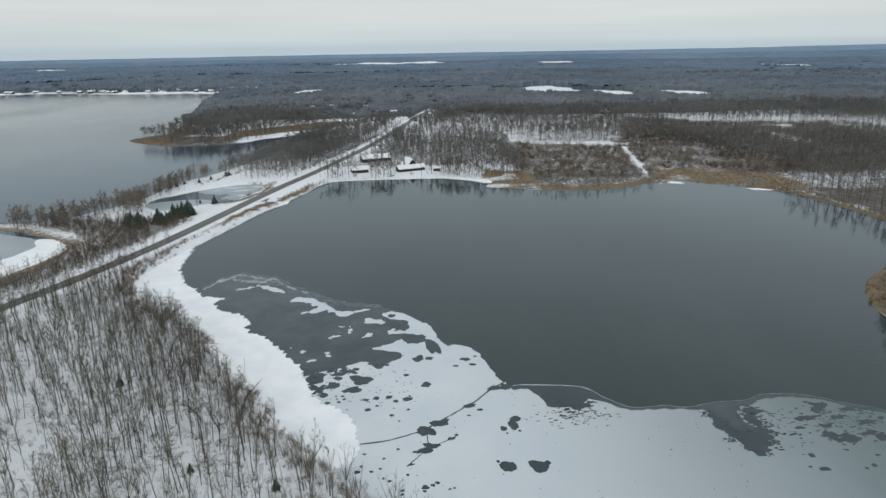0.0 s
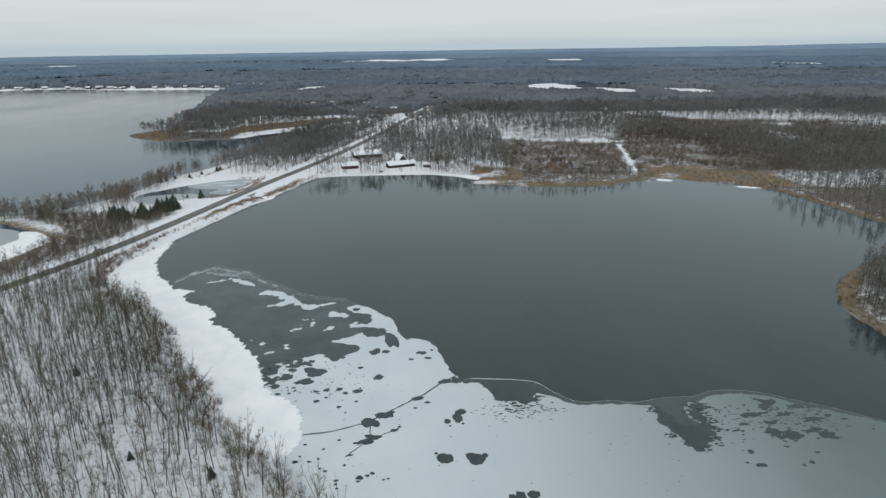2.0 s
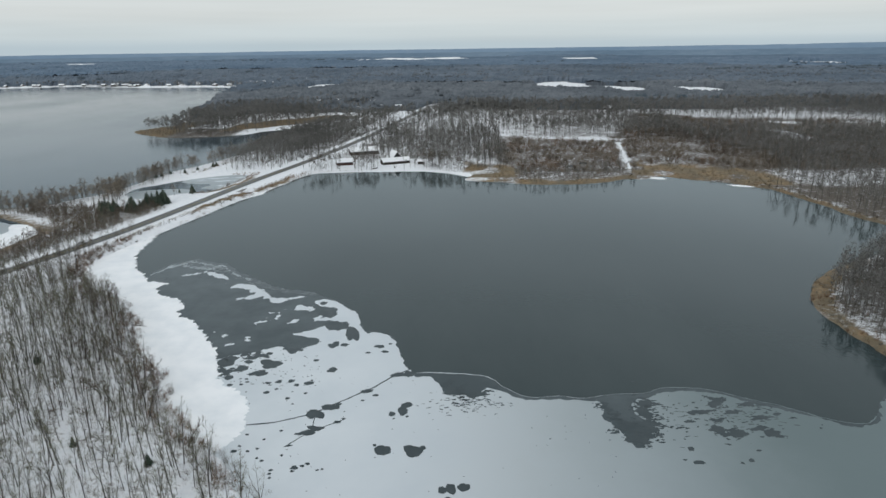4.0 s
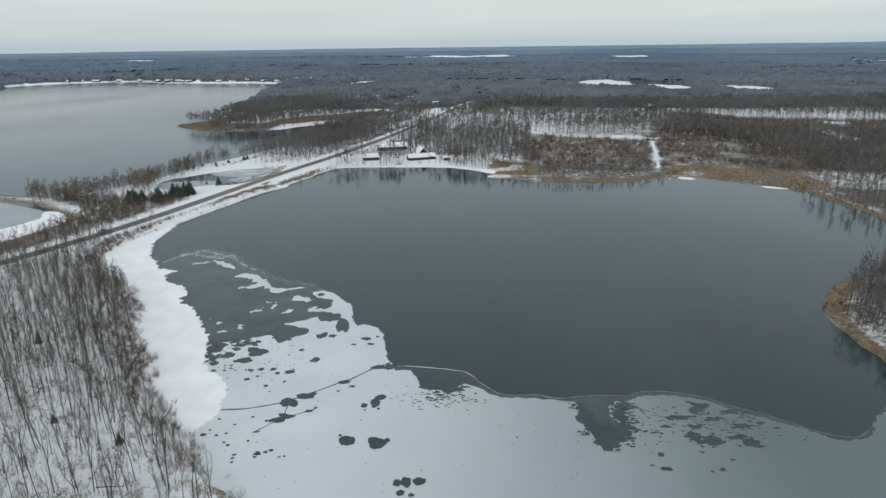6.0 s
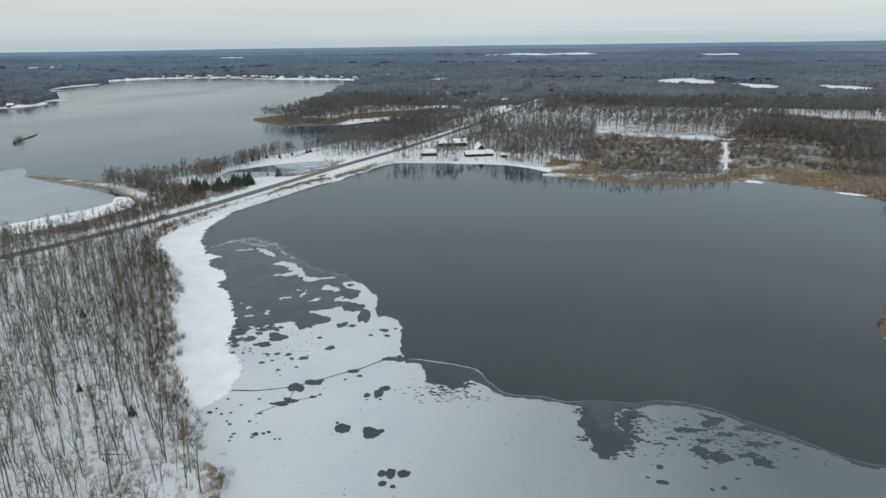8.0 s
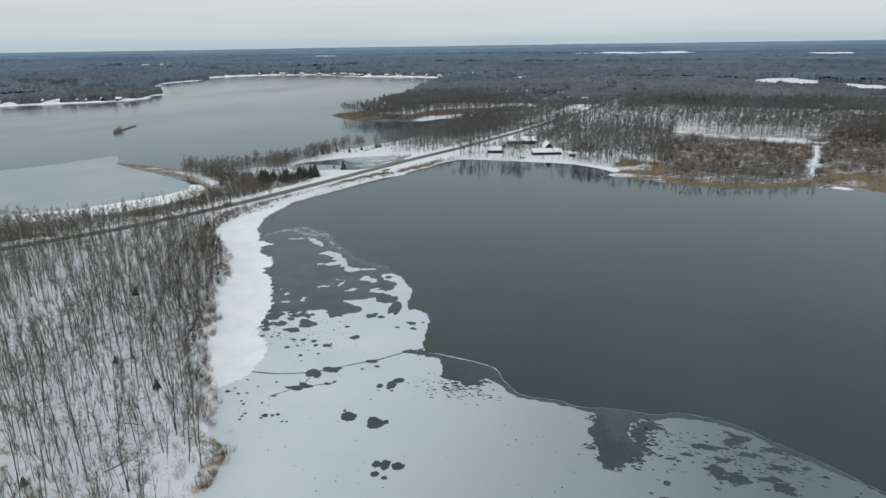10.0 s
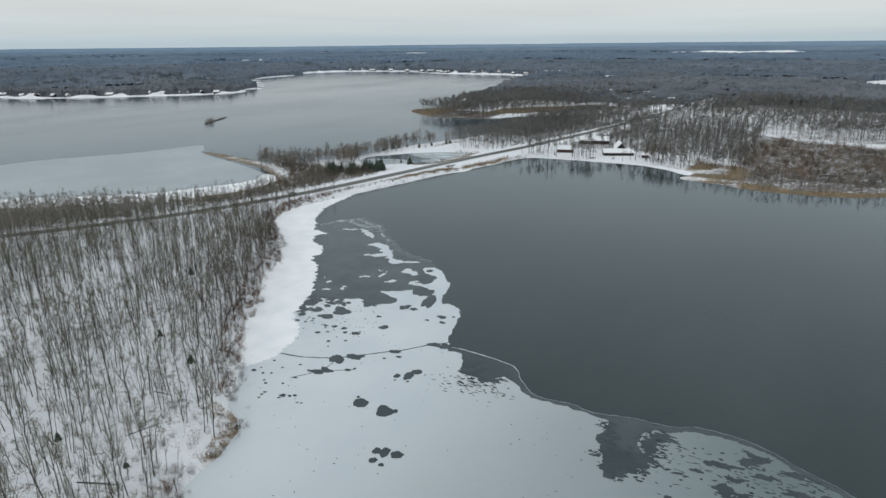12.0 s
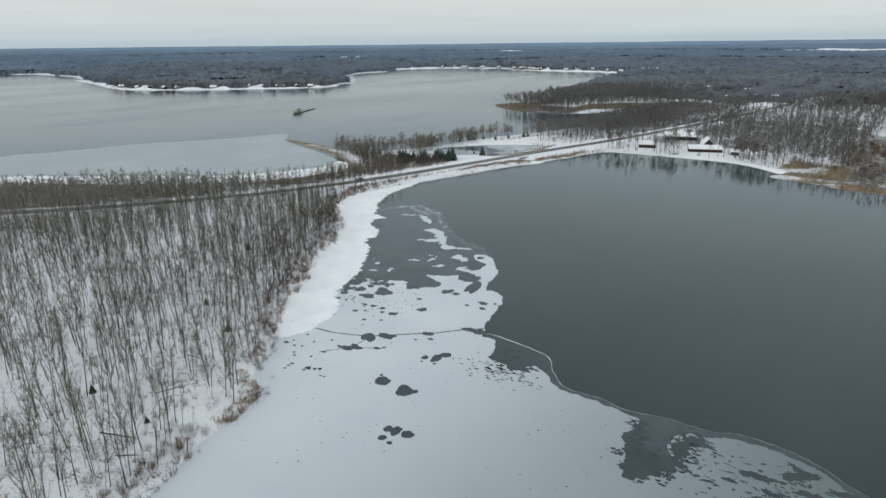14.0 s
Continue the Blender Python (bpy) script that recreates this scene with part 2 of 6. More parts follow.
def ground_material():
    """Snow over leaf litter, with dry reed beds and haze-tinted far woodland floor where the surface's own layers say
    so.
    """
    m = bpy.data.materials.new("winter_ground")
    m.use_nodes = True
    n, l = m.node_tree.nodes, m.node_tree.links
    b = n["Principled BSDF"]
    b.inputs["Roughness"].default_value, b.inputs["Specular IOR Level"].default_value = 0.9, 0.2
    g = n.new("ShaderNodeNewGeometry")

    def noise_at(scale, detail=5.0, rough=0.6):
        t = n.new("ShaderNodeTexNoise")
        t.inputs["Scale"].default_value, t.inputs["Detail"].default_value, t.inputs["Roughness"].default_value = scale, detail, rough
        l.new(g.outputs["Position"], t.inputs["Vector"])
        return t.outputs[0]

    def math_node(op, a, bb):
        t = n.new("ShaderNodeMath")
        t.operation = op
        for i, v in enumerate((a, bb)):
            if hasattr(v, "is_output"):
                l.new(v, t.inputs[i])
            else:
                t.inputs[i].default_value = v
        return t.outputs[0]

    def blend(fac, c1, c2):
        t = n.new("ShaderNodeMixRGB")
        l.new(fac, t.inputs[0])
        for i, c in ((1, c1), (2, c2)):
            if hasattr(c, "is_output"):
                l.new(c, t.inputs[i])
            else:
                t.inputs[i].default_value = (*c, 1)
        return t.outputs[0]

    def layer(name):
        t = n.new("ShaderNodeAttribute")
        t.attribute_name = name
        return t.outputs["Fac"]

    def gate(value, lo, hi):
        t = n.new("ShaderNodeMapRange")
        l.new(value, t.inputs[0])
        t.inputs["From Min"].default_value, t.inputs["From Max"].default_value = lo, hi
        return t.outputs[0]

    fine, mid, wide = noise_at(2.2), noise_at(0.45), noise_at(0.06, 4.0)
    snow = blend(gate(mid, 0.35, 0.65), (0.76, 0.78, 0.81), (0.87, 0.88, 0.895))
    litter_colour = blend(fine, (0.06, 0.05, 0.042), (0.17, 0.145, 0.12))
    amount = math_node("ADD", math_node("MULTIPLY", fine, 0.5), math_node("MULTIPLY", mid, 0.5))
    amount = math_node("ADD", amount, math_node("MULTIPLY", layer("litter"), 0.42))
    amount = math_node("ADD", amount, math_node("MULTIPLY", math_node("SUBTRACT", wide, 0.5), 0.25))
    colour = blend(gate(amount, 0.62, 0.75), snow, litter_colour)
    reed_colour = blend(gate(mid, 0.3, 0.7), (0.13, 0.093, 0.054), (0.33, 0.24, 0.145))
    reed_colour = blend(gate(math_node("ADD", math_node("MULTIPLY", wide, 0.6), math_node("MULTIPLY", noise_at(0.17), 0.4)), 0.42, 0.56), reed_colour, blend(mid, (0.095, 0.078, 0.054), (0.24, 0.195, 0.13)))
    reed_amount = math_node("ADD", layer("reed"), math_node("MULTIPLY", math_node("SUBTRACT", mid, 0.5), 1.0))
    colour = blend(gate(reed_amount, 0.3, 0.75), colour, reed_colour)
    # far woodland floor gets a painted blue-grey haze tint
    colour = blend(gate(layer("far_haze"), 0.2, 0.8), colour, blend(wide, (0.13, 0.152, 0.178), (0.185, 0.207, 0.233)))
    b_node = n.new("ShaderNodeBump")
    b_node.inputs["Strength"].default_value, b_node.inputs["Distance"].default_value = 0.4, 0.4
    l.new(fine, b_node.inputs["Height"])
    l.new(b_node.outputs[0], b.inputs["Normal"])
    l.new(colour, b.inputs["Base Color"])
    return m


GROUND = ground_material()


# ---- tools ----
def mesh_of(name, verts, tris, mats, index=None, smooth=False):
    """One mesh from arrays of points and triangles."""
    me = bpy.data.meshes.new(name)
    verts, tris = np.asarray(verts, np.float32), np.asarray(tris, np.int32)
    me.vertices.add(len(verts))
    me.vertices.foreach_set("co", verts.ravel())
    me.loops.add(tris.size)
    me.loops.foreach_set("vertex_index", tris.ravel())
    me.polygons.add(len(tris))
    me.polygons.foreach_set("loop_start", np.arange(0, tris.size, 3, dtype=np.int32))
    for m in mats:
        me.materials.append(m)
    if index is not None:
        me.polygons.foreach_set("material_index", np.asarray(index, np.int32))
    me.polygons.foreach_set("use_smooth", np.full(len(tris), smooth))
    me.update(calc_edges=True)
    return me


def part(name, shape, mat, parent=None, label=""):
    """A bmesh or mesh as one object under a thing or a part."""
    if isinstance(shape, bmesh.types.BMesh):
        me = bpy.data.meshes.new(name)
        shape.to_mesh(me)
        shape.free()
        me.materials.append(mat)
    else:
        me = shape
    ob = new(name, me)
    if parent is not None:
        ob.parent = parent
    return tagged(ob, label)


def thing(name, at=(0, 0, 0), turn=0, label="", category="", group="", kind=""):
    ob = new(name)
    ob.matrix_basis = pose(*at, 0, 0, turn)
    return tagged(ob, label, category, group, kind)


def box(x0, x1, y0, y1, z0, z1, bm=None, bevel=0.0):
    bm = bm or bmesh.new()
    made = bmesh.ops.create_cube(bm, size=1.0, matrix=Matrix.Translation(((x0 + x1) / 2, (y0 + y1) / 2, (z0 + z1) / 2)) @ Matrix.Diagonal((x1 - x0, y1 - y0, z1 - z0, 1)))
    if bevel:
        bmesh.ops.bevel(bm, geom=list({e for v in made["verts"] for e in v.link_edges}), offset=bevel, segments=2, affect="EDGES", profile=0.6)
    return bm


def curve_through(points, step=2.0, closed=False):
    """A smooth line through plan points, at even steps."""
    p = np.array(points, float)
    n = len(p)
    out = []
    for i in range(n if closed else n - 1):
        a, b, c, d = (p[(i - 1) % n], p[i], p[(i + 1) % n], p[(i + 2) % n]) if closed else (p[max(i - 1, 0)], p[i], p[i + 1], p[min(i + 2, n - 1)])
        k = max(1, int(np.linalg.norm((c - b)[:2]) / step))
        for s in range(k):
            t = s / k
            out.append(0.5 * (2 * b + (c - a) * t + (2 * a - 5 * b + 4 * c - d) * t ** 2 + (3 * b - a - 3 * c + d) * t ** 3))
    if not closed:
        out.append(p[-1])
    return np.array(out)


def ragged(line, size, scale, seed, closed=True):
    """The line with its edge pushed in and out by two scales of noise."""
    nxt, prv = np.roll(line, -1, 0), np.roll(line, 1, 0)
    tan = nxt - prv
    nor = np.stack([tan[:, 1], -tan[:, 0]], 1) / (np.linalg.norm(tan[:, :2], axis=1)[:, None] + 1e-9)
    push = np.array([noise.noise((x / scale, y / scale, seed)) + 0.6 * noise.noise((x / scale * 3.1, y / scale * 3.1, seed + 9)) for x, y in line[:, :2]])
    if not closed:
        push[0] = push[-1] = 0
    return line + nor * (push * size)[:, None]


def sheet(name, outline, z, thick, mat, parent=None, label=""):
    """A flat sheet with an edge, filled from its outline."""
    flat = [Vector((x, y, 0)) for x, y in outline]
    tris = geometry.tessellate_polygon([flat])
    n = len(flat)
    verts = [(x, y, z) for x, y in outline] + [(x, y, z - thick) for x, y in outline]
    area = sum(flat[i].x * flat[(i + 1) % n].y - flat[(i + 1) % n].x * flat[i].y for i in range(n))
    faces = []
    for a, b, c in tris:
        up = (flat[b] - flat[a]).cross(flat[c] - flat[a]).z > 0
        faces.append((a, b, c) if up else (a, c, b))
    for i in range(n):
        j = (i + 1) % n
        q = (i, i + n, j + n, j) if area > 0 else (j, j + n, i + n, i)
        faces += [(q[0], q[1], q[2]), (q[0], q[2], q[3])]
    return part(name, mesh_of(name, verts, faces, [mat]), mat, parent, label)


def blob(x, y, a, b, seed, turn=9.0, lobes=0.35, points=22):
    """The outline of a melt pool or floe: a ragged oval."""
    ca, sa = math.cos(radians(turn)), math.sin(radians(turn))
    out = []
    for i in range(points):
        w = 2 * math.pi * i / points
        r = 1 + lobes * noise.noise((1.1 * math.cos(w), 1.1 * math.sin(w), seed * 3.7)) + lobes * 0.7 * noise.noise((2.9 * math.cos(w), 2.9 * math.sin(w), seed * 1.3 + 50))
        u, v = a * r * math.cos(w), b * r * math.sin(w)
        out.append((x + u * ca - v * sa, y + u * sa + v * ca))
    return out


def distance_to(px, py, line, closed=False):
    """How far points lie from a line in the plan."""
    best = np.full(px.shape, 1e9)
    n = len(line)
    for i in range(n if closed else n - 1):
        ax, ay = line[i][:2]
        bx, by = line[(i + 1) % n][:2]
        dx, dy = bx - ax, by - ay
        t = np.clip(((px - ax) * dx + (py - ay) * dy) / (dx * dx + dy * dy + 1e-9), 0, 1)
        best = np.minimum(best, (px - ax - t * dx) ** 2 + (py - ay - t * dy) ** 2)
    return np.sqrt(best)


def inside(px, py, line):
    odd = np.zeros(px.shape, bool)
    n = len(line)
    for i in range(n):
        (ax, ay), (bx, by) = line[i][:2], line[(i + 1) % n][:2]
        cross = (ay > py) != (by > py)
        odd ^= cross & (px < (bx - ax) * (py - ay) / (by - ay + 1e-12) + ax)
    return odd


def smooth(a, b, v):
    t = np.clip((v - a) / (b - a), 0, 1)
    return t * t * (3 - 2 * t)


def grain(px, py, scale, seed):
    """Soft value noise over the plan, 0 to 1."""
    x, y = px / scale + seed * 17.3, py / scale + seed * 5.1
    ix, iy = np.floor(x), np.floor(y)
    fx, fy = x - ix, y - iy
    fx, fy = fx * fx * (3 - 2 * fx), fy * fy * (3 - 2 * fy)

    def h(a, b):
        v = np.sin(a * 127.1 + b * 311.7 + seed * 74.7) * 43758.5453
        return v - np.floor(v)
    return (h(ix, iy) * (1 - fx) + h(ix + 1, iy) * fx) * (1 - fy) + (h(ix, iy + 1) * (1 - fx) + h(ix + 1, iy + 1) * fx) * fy


# ---- the plan: shores, road, clearings ----
BAY_WEST = [(60, -200), (38, -60), (24, 10), (14, 50), (9, 69), (4, 81), (1, 91), (-3, 100), (-14, 107), (-20, 116), (-31, 126), (-42, 136), (-52, 152), (-69, 172), (-82, 194), (-100, 212),
            (-116, 225), (-128, 240), (-132, 256), (-131, 278), (-127, 302), (-121, 321), (-116, 343), (-109, 370), (-100, 392), (-93, 415), (-88, 440), (-75, 457), (-50, 462), (-20, 465), (2, 467), (24, 459)]
BAY_EAST = [(36, 448), (31, 429), (50, 424), (75, 415), (112, 417), (131, 425), (145, 434), (154, 431), (169, 442), (186, 431), (201, 424), (215, 413), (227, 398), (233, 375), (238, 352), (241, 330), (262, 305), (330, 290),
            (330, 272), (240, 276), (205, 262), (189, 252), (173, 238), (164, 225), (158, 212), (156, 200), (157, 188), (158, 179), (160, 169), (172, 158), (210, 150), (260, 100), (275, 0), (240, -120), (150, -200)]
LAKE_FAR = [(-1900, 620), (-1700, 690), (-1590, 696), (-1427, 636), (-1240, 597), (-1090, 562), (-1000, 570), (-885, 660), (-790, 770), (-791, 838), (-850, 939), (-982, 1055), (-1080, 1177), (-1111, 1336), (-1150, 1440),
            (-1100, 1540), (-960, 1590), (-768, 1530), (-602, 1530), (-520, 1500), (-495, 1410), (-470, 1276), (-416, 1073), (-395, 1030), (-446, 1024), (-390, 1010), (-380, 920), (-352, 833), (-326, 766), (-338, 730)]
LAKE_NEAR = [(-346, 697), (-320, 672), (-284, 650), (-256, 650), (-230, 657), (-206, 676), (-188, 724), (-150, 757), (-118, 790), (-112, 770), (-140, 710), (-154, 642), (-161, 593), (-167, 548), (-175, 511), (-184, 480),
             (-195, 455), (-197, 417), (-202, 390), (-213, 371), (-224, 353), (-246, 346), (-276, 350), (-300, 354), (-321, 353), (-284, 341), (-258, 335), (-235, 329), (-217, 320), (-199, 309), (-187, 296), (-187, 273),
             (-194, 252), (-199, 236), (-215, 221), (-261, 184), (-316, 145), (-420, 60), (-600, -80), (-1000, -250), (-1900, -300)]
POND = [(-187, 385), (-189, 402), (-181, 412), (-176, 420), (-164, 433), (-146, 446), (-128, 446), (-123, 424), (-127, 405), (-134, 389), (-146, 391), (-157, 383), (-164, 374), (-175, 373)]
ROAD = [(-420, -160, 9), (-300, 0, 8), (-205, 130, 5), (-172, 195, 3.2), (-160, 226, 2.5), (-147, 266, 2.3), (-138, 301, 2.3), (-129, 344, 2.3), (-120, 390, 2.3), (-110, 434, 2.4), (-98, 480, 2.6), (-86, 530, 3.2),
        (-71, 590, 4.6), (-57, 665, 6.0), (-41, 760, 8.0), (-27, 840, 9.8), (-8, 910, 11.2), (22, 985, 12.2), (75, 1120, 13.5)]
TRAIL = [(153, 462), (158, 496), (166, 545), (173.5, 594)]
bay = ragged(curve_through(BAY_WEST + BAY_EAST, 3.0, True), 1.1, 9.0, 1)
lake = ragged(curve_through(LAKE_FAR + LAKE_NEAR, 6.0, True), 1.2, 14.0, 2)
pond = ragged(curve_through(POND, 3.0, True), 1.0, 9.0, 3)
road_line = curve_through(ROAD, 5.0)
trail_line = curve_through(TRAIL, 6.0)


def shore_distance(px, py):
    """Metres from the water's edge: land positive, water negative."""
    d = np.full(px.shape, 1e9)
    wet = np.zeros(px.shape, bool)
    for line in (bay, lake, pond):
        d = np.minimum(d, distance_to(px, py, line, True))
        wet |= inside(px, py, line)
    return np.where(wet, -d, d)


def road_near(px, py):
    """Distance to the road's middle and the road's height there."""
    best, height = np.full(px.shape, 1e9), np.zeros(px.shape)
    for a, b in zip(road_line[:-1], road_line[1:]):
        d = b[:2] - a[:2]
        t = np.clip(((px - a[0]) * d[0] + (py - a[1]) * d[1]) / (d @ d), 0, 1)
        q = np.hypot(px - a[0] - t * d[0], py - a[1] - t * d[1])
        near = q < best
        best, height = np.where(near, q, best), np.where(near, a[2] + t * (b[2] - a[2]), height)
    return best, height


def terrain(px, py, d=None):
    """The ground's height."""
    d = shore_distance(px, py) if d is None else d
    bank = np.where(d < 0, np.maximum(d * 0.3, -2.5), 0.9 * (1 - np.exp(-np.maximum(d, 0) / 3.0)))
    roll = (grain(px, py, 70, 1) - 0.35) * 3.5 * smooth(12, 70, d) + (grain(px, py, 11, 2) - 0.5) * 0.7 * smooth(2, 14, d)
    west = 1.5 * smooth(10, 70, d) * smooth(60, -60, px) * smooth(330, 200, py)
    north = 11 * smooth(520, 1050, py) * smooth(10, 220, d)
    far = smooth(900, 2600, np.hypot(px, py)) * smooth(0, 500, d) * (6 + 16 * (grain(px, py, 800, 4) - 0.3))
    h = bank + roll + west + north + far
    q, rz = road_near(px, py)
    h = np.where(q < 60, h + (rz - 0.12 - h) * smooth(22, 6.5, q), h)
    pit = smooth(6.8, 4.0, np.hypot(px + 107.5, (py - 389) * 1.3))
    return h + pit * (-0.9 - h)


# ---- ground, one sheet to the horizon ----
def steps(lo, hi, fine, reach, grow=1.09):
    mid = list(np.arange(lo, hi + fine / 2, fine))
    up, s = [mid[-1]], fine
    while up[-1] < reach:
        s *= grow
        up.append(up[-1] + s)
    down, s = [mid[0]], fine
    while down[-1] > -reach:
        s *= grow
        down.append(down[-1] - s)
    return np.array(down[:0:-1] + mid + up[1:])


gx, gy = steps(-360, 300, 3.8, 4900), steps(30, 810, 3.8, 4900)
GX, GY = np.meshgrid(gx, gy)
fx, fy = GX.ravel(), GY.ravel()
g_shore = shore_distance(fx, fy)
g_height = terrain(fx, fy, g_shore)
g_road = road_near(fx, fy)[0]
nx, ny = len(gx), len(gy)
ii = (np.arange(ny - 1)[:, None] * nx + np.arange(nx - 1)[None]).ravel()
g_tris = np.concatenate([np.stack([ii, ii + 1, ii + nx + 1], 1), np.stack([ii, ii + nx + 1, ii + nx], 1)])
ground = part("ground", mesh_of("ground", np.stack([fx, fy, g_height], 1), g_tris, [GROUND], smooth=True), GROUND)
tagged(ground, "snow-covered ground with leaf litter and dry reed beds", "ground", kind="structure")


def reed_amount(px, py, d):
    """Where dry reeds and sedge grow: fringes of the marsh shores."""
    n1 = grain(px, py, 16, 7)
    left = smooth(48, 34, d) * smooth(24, 34, px) * smooth(74, 64, px) * smooth(420, 426, py) * smooth(515, 500, py) * (0.42 + 0.5 * smooth(0.35, 0.55, grain(px, py, 11, 8)))
    fringe = 0.9 * smooth(15, 8, d + 10 * (n1 - 0.5)) * smooth(60, 70, px) * smooth(156, 148, px) * smooth(405, 412, py) * smooth(480, 460, py)
    right = smooth(66, 48, d + 18 * n1) * smooth(148, 156, px) * smooth(266, 250, px + 14 * n1) * smooth(402, 410, py) * (0.35 + 0.6 * smooth(0.25, 0.45, n1))
    marsh = np.maximum.reduce([left, fringe, right])
    point = (0.78 + 0.22 * smooth(0.35, 0.6, grain(px, py, 6, 9))) * smooth(11, 7.5, d + 4 * n1) * smooth(150, 156, px) * smooth(215, 195, px) * smooth(160, 170, py) * smooth(275, 262, py)
    spit = np.maximum(0.75 * smooth(7, 3.5, d), 0.7 * smooth(22, 14, d) * smooth(325, 300, py) * smooth(-246, -236, px) * smooth(225, 240, py)) * smooth(-330, -322, px) * smooth(-172, -182, px) * smooth(140, 160, py) * smooth(362, 356, py)
    cape = smooth(60, 42, d) * smooth(-365, -350, px) * smooth(-275, -300, px) * smooth(640, 650, py) * smooth(800, 770, py)
    cove = smooth(64, 50, d) * smooth(-255, -235, px) * smooth(-60, -100, px) * smooth(20, 32, py - 694 - 1.04 * (px + 210)) * smooth(670, 690, py) * smooth(860, 830, py)
    bank = (0.4 + 0.45 * smooth(325, 345, py)) * smooth(8, 5, d) * smooth(0.6, 1.6, d) * smooth(-140, -133, px) * smooth(-60, -90, px) * smooth(225, 235, py) * smooth(450, 430, py)
    east = 0.95 * smooth(7.5, 4, d) * smooth(195, 205, px) * smooth(296, 312, py) * smooth(430, 415, py)
    near = 0.8 * smooth(3.4, 1.6, d) * smooth(-12, -8, px) * smooth(12, 8, px) * smooth(84, 90, py) * smooth(112, 104, py)
    return np.clip(np.maximum.reduce([marsh, point, spit, cape, cove, bank, near, east]), 0, 1)


FIELDS = [(-105, 852, 68, 30), (212, 1250, 56, 150), (300, 1150, 42, 110), (420, 1110, 48, 105), (1300, 2420, 100, 220), (-260, 1290, 50, 105), (-1740, 1720, 110, 260), (352, 640, 10, 40)]


def belt_offset(px, py):
    """Metres behind the snowy belts that run before the northern forest."""
    return py - np.interp(px, [-10, 12, 48, 97, 180, 240, 300, 400, 510], [700, 687, 670, 616, 612, 790, 745, 725, 735])


def belt_reach(px):
    return np.maximum(smooth(-20, 5, px) * smooth(190, 178, px), smooth(225, 245, px) * smooth(540, 510, px))


def thin_wood(px, py):
    """The front of the northern forest, thinly grown over open snow."""
    return smooth(-4, 6, belt_offset(px, py)) * smooth(130, 100, belt_offset(px, py)) * belt_reach(px) * (1 - 0.7 * smooth(90, 120, px) * smooth(240, 220, px))


def open_field(px, py):
    """Snowy fields and belts without trees."""
    f = np.zeros(px.shape)
    for x, y, a, b in FIELDS:
        r = np.hypot((px - x) / a, (py - y) / b) + 0.3 * (grain(px, py, 40, 11) - 0.5)
        f = np.maximum(f, smooth(1.05, 0.95, r))
    f = np.maximum(f, smooth(6, 3.5, np.abs(belt_offset(px, py) + 12 * (grain(px, py, 17, 13) - 0.5))) * belt_reach(px) * (1 - smooth(190, 230, px) * smooth(0.42, 0.5, grain(px, py, 26, 14))))
    f = np.maximum(f, smooth(3.2, 2.4, distance_to(px, py, trail_line)))
    return np.maximum(f, smooth(1.0, 0.85, road_near(px, py)[0] / np.where(py > 700, 15, 11)) * smooth(200, 225, py) * smooth(930, 900, py))


g_reed = reed_amount(fx, fy, g_shore)
g_open = open_field(fx, fy)
g_litter = 0.27 + 0.55 * smooth(900, 1500, np.hypot(fx, fy)) * (1 - g_open) * smooth(30, 80, g_shore) + 0.31 * smooth(48, 66, fx) * smooth(452, 466, fy) * smooth(np.where(fx > 170, 40, -4), np.where(fx > 170, 4, -14), belt_offset(fx, fy)) * smooth(480, 420, fx)
g_litter = np.where((g_road < 13) & (fy > 212) & ((fy < 510) | (fy > 780)), -0.3, g_litter) - 0.4 * g_open
g_litter -= (0.11 - 0.14 * smooth(0.45, 0.75, grain(fx, fy, 9, 61))) * smooth(30, 10, fx) * smooth(300, 240, fy)
g_litter -= 0.6 * smooth(-215, -205, fx) * smooth(330, 350, fy) * smooth(560, 540, fy) * (fx < np.interp(fy, [330, 434, 560], [-132, -110, -80]))
g_litter -= 0.3 * smooth(-84, -74, fx) * smooth(10, -2, fx) * smooth(512, 496, fy) * smooth(462, 470, fy)
g_litter += 0.22 * smooth(14, -20, fx + 24 * (grain(fx, fy, 14, 62) - 0.5) - np.interp(fy, [0, 60, 91, 114, 155, 190, 221], [-120, -150, -166, -176, -178, -164, -154])) * smooth(215, 190, fy) * (g_road > 5)
g_litter += 0.16 * smooth(-160, -130, fx) * smooth(60, 40, fx) * smooth(500, 520, fy) * smooth(700, 670, fy) * (g_road > 14)
g_litter += 0.14 * smooth(60, 110, fx) * smooth(245, 215, fx) * smooth(0, 12, belt_offset(fx, fy)) * smooth(840, 780, fy)
g_litter += 0.3 * smooth(40, 60, fx) * smooth(260, 230, fx) * smooth(414, 424, fy) * smooth(470, 455, fy)
g_litter += 0.2 * smooth(760, 840, fy) * (1 - thin_wood(fx, fy)) * smooth(-60, -20, fx) * (1 - g_open) * smooth(5, 20, g_shore)
g_litter += 0.14 * smooth(205, 225, fx) * smooth(300, 320, fy) * smooth(520, 480, fy)
cove_line = fy - 694 - 1.04 * (fx + 210)
g_litter -= 0.5 * smooth(-25, -10, cove_line) * smooth(34, 24, cove_line) * smooth(-225, -212, fx) * smooth(-100, -112, fx)
g_litter += 0.4 * smooth(-312, -300, fx) * smooth(-210, -222, fx) * smooth(635, 645, fy) * smooth(720, 700, fy)
g_litter += 0.3 * smooth(150, 165, fx) * smooth(420, 400, fy) * smooth(4, 10, g_shore)
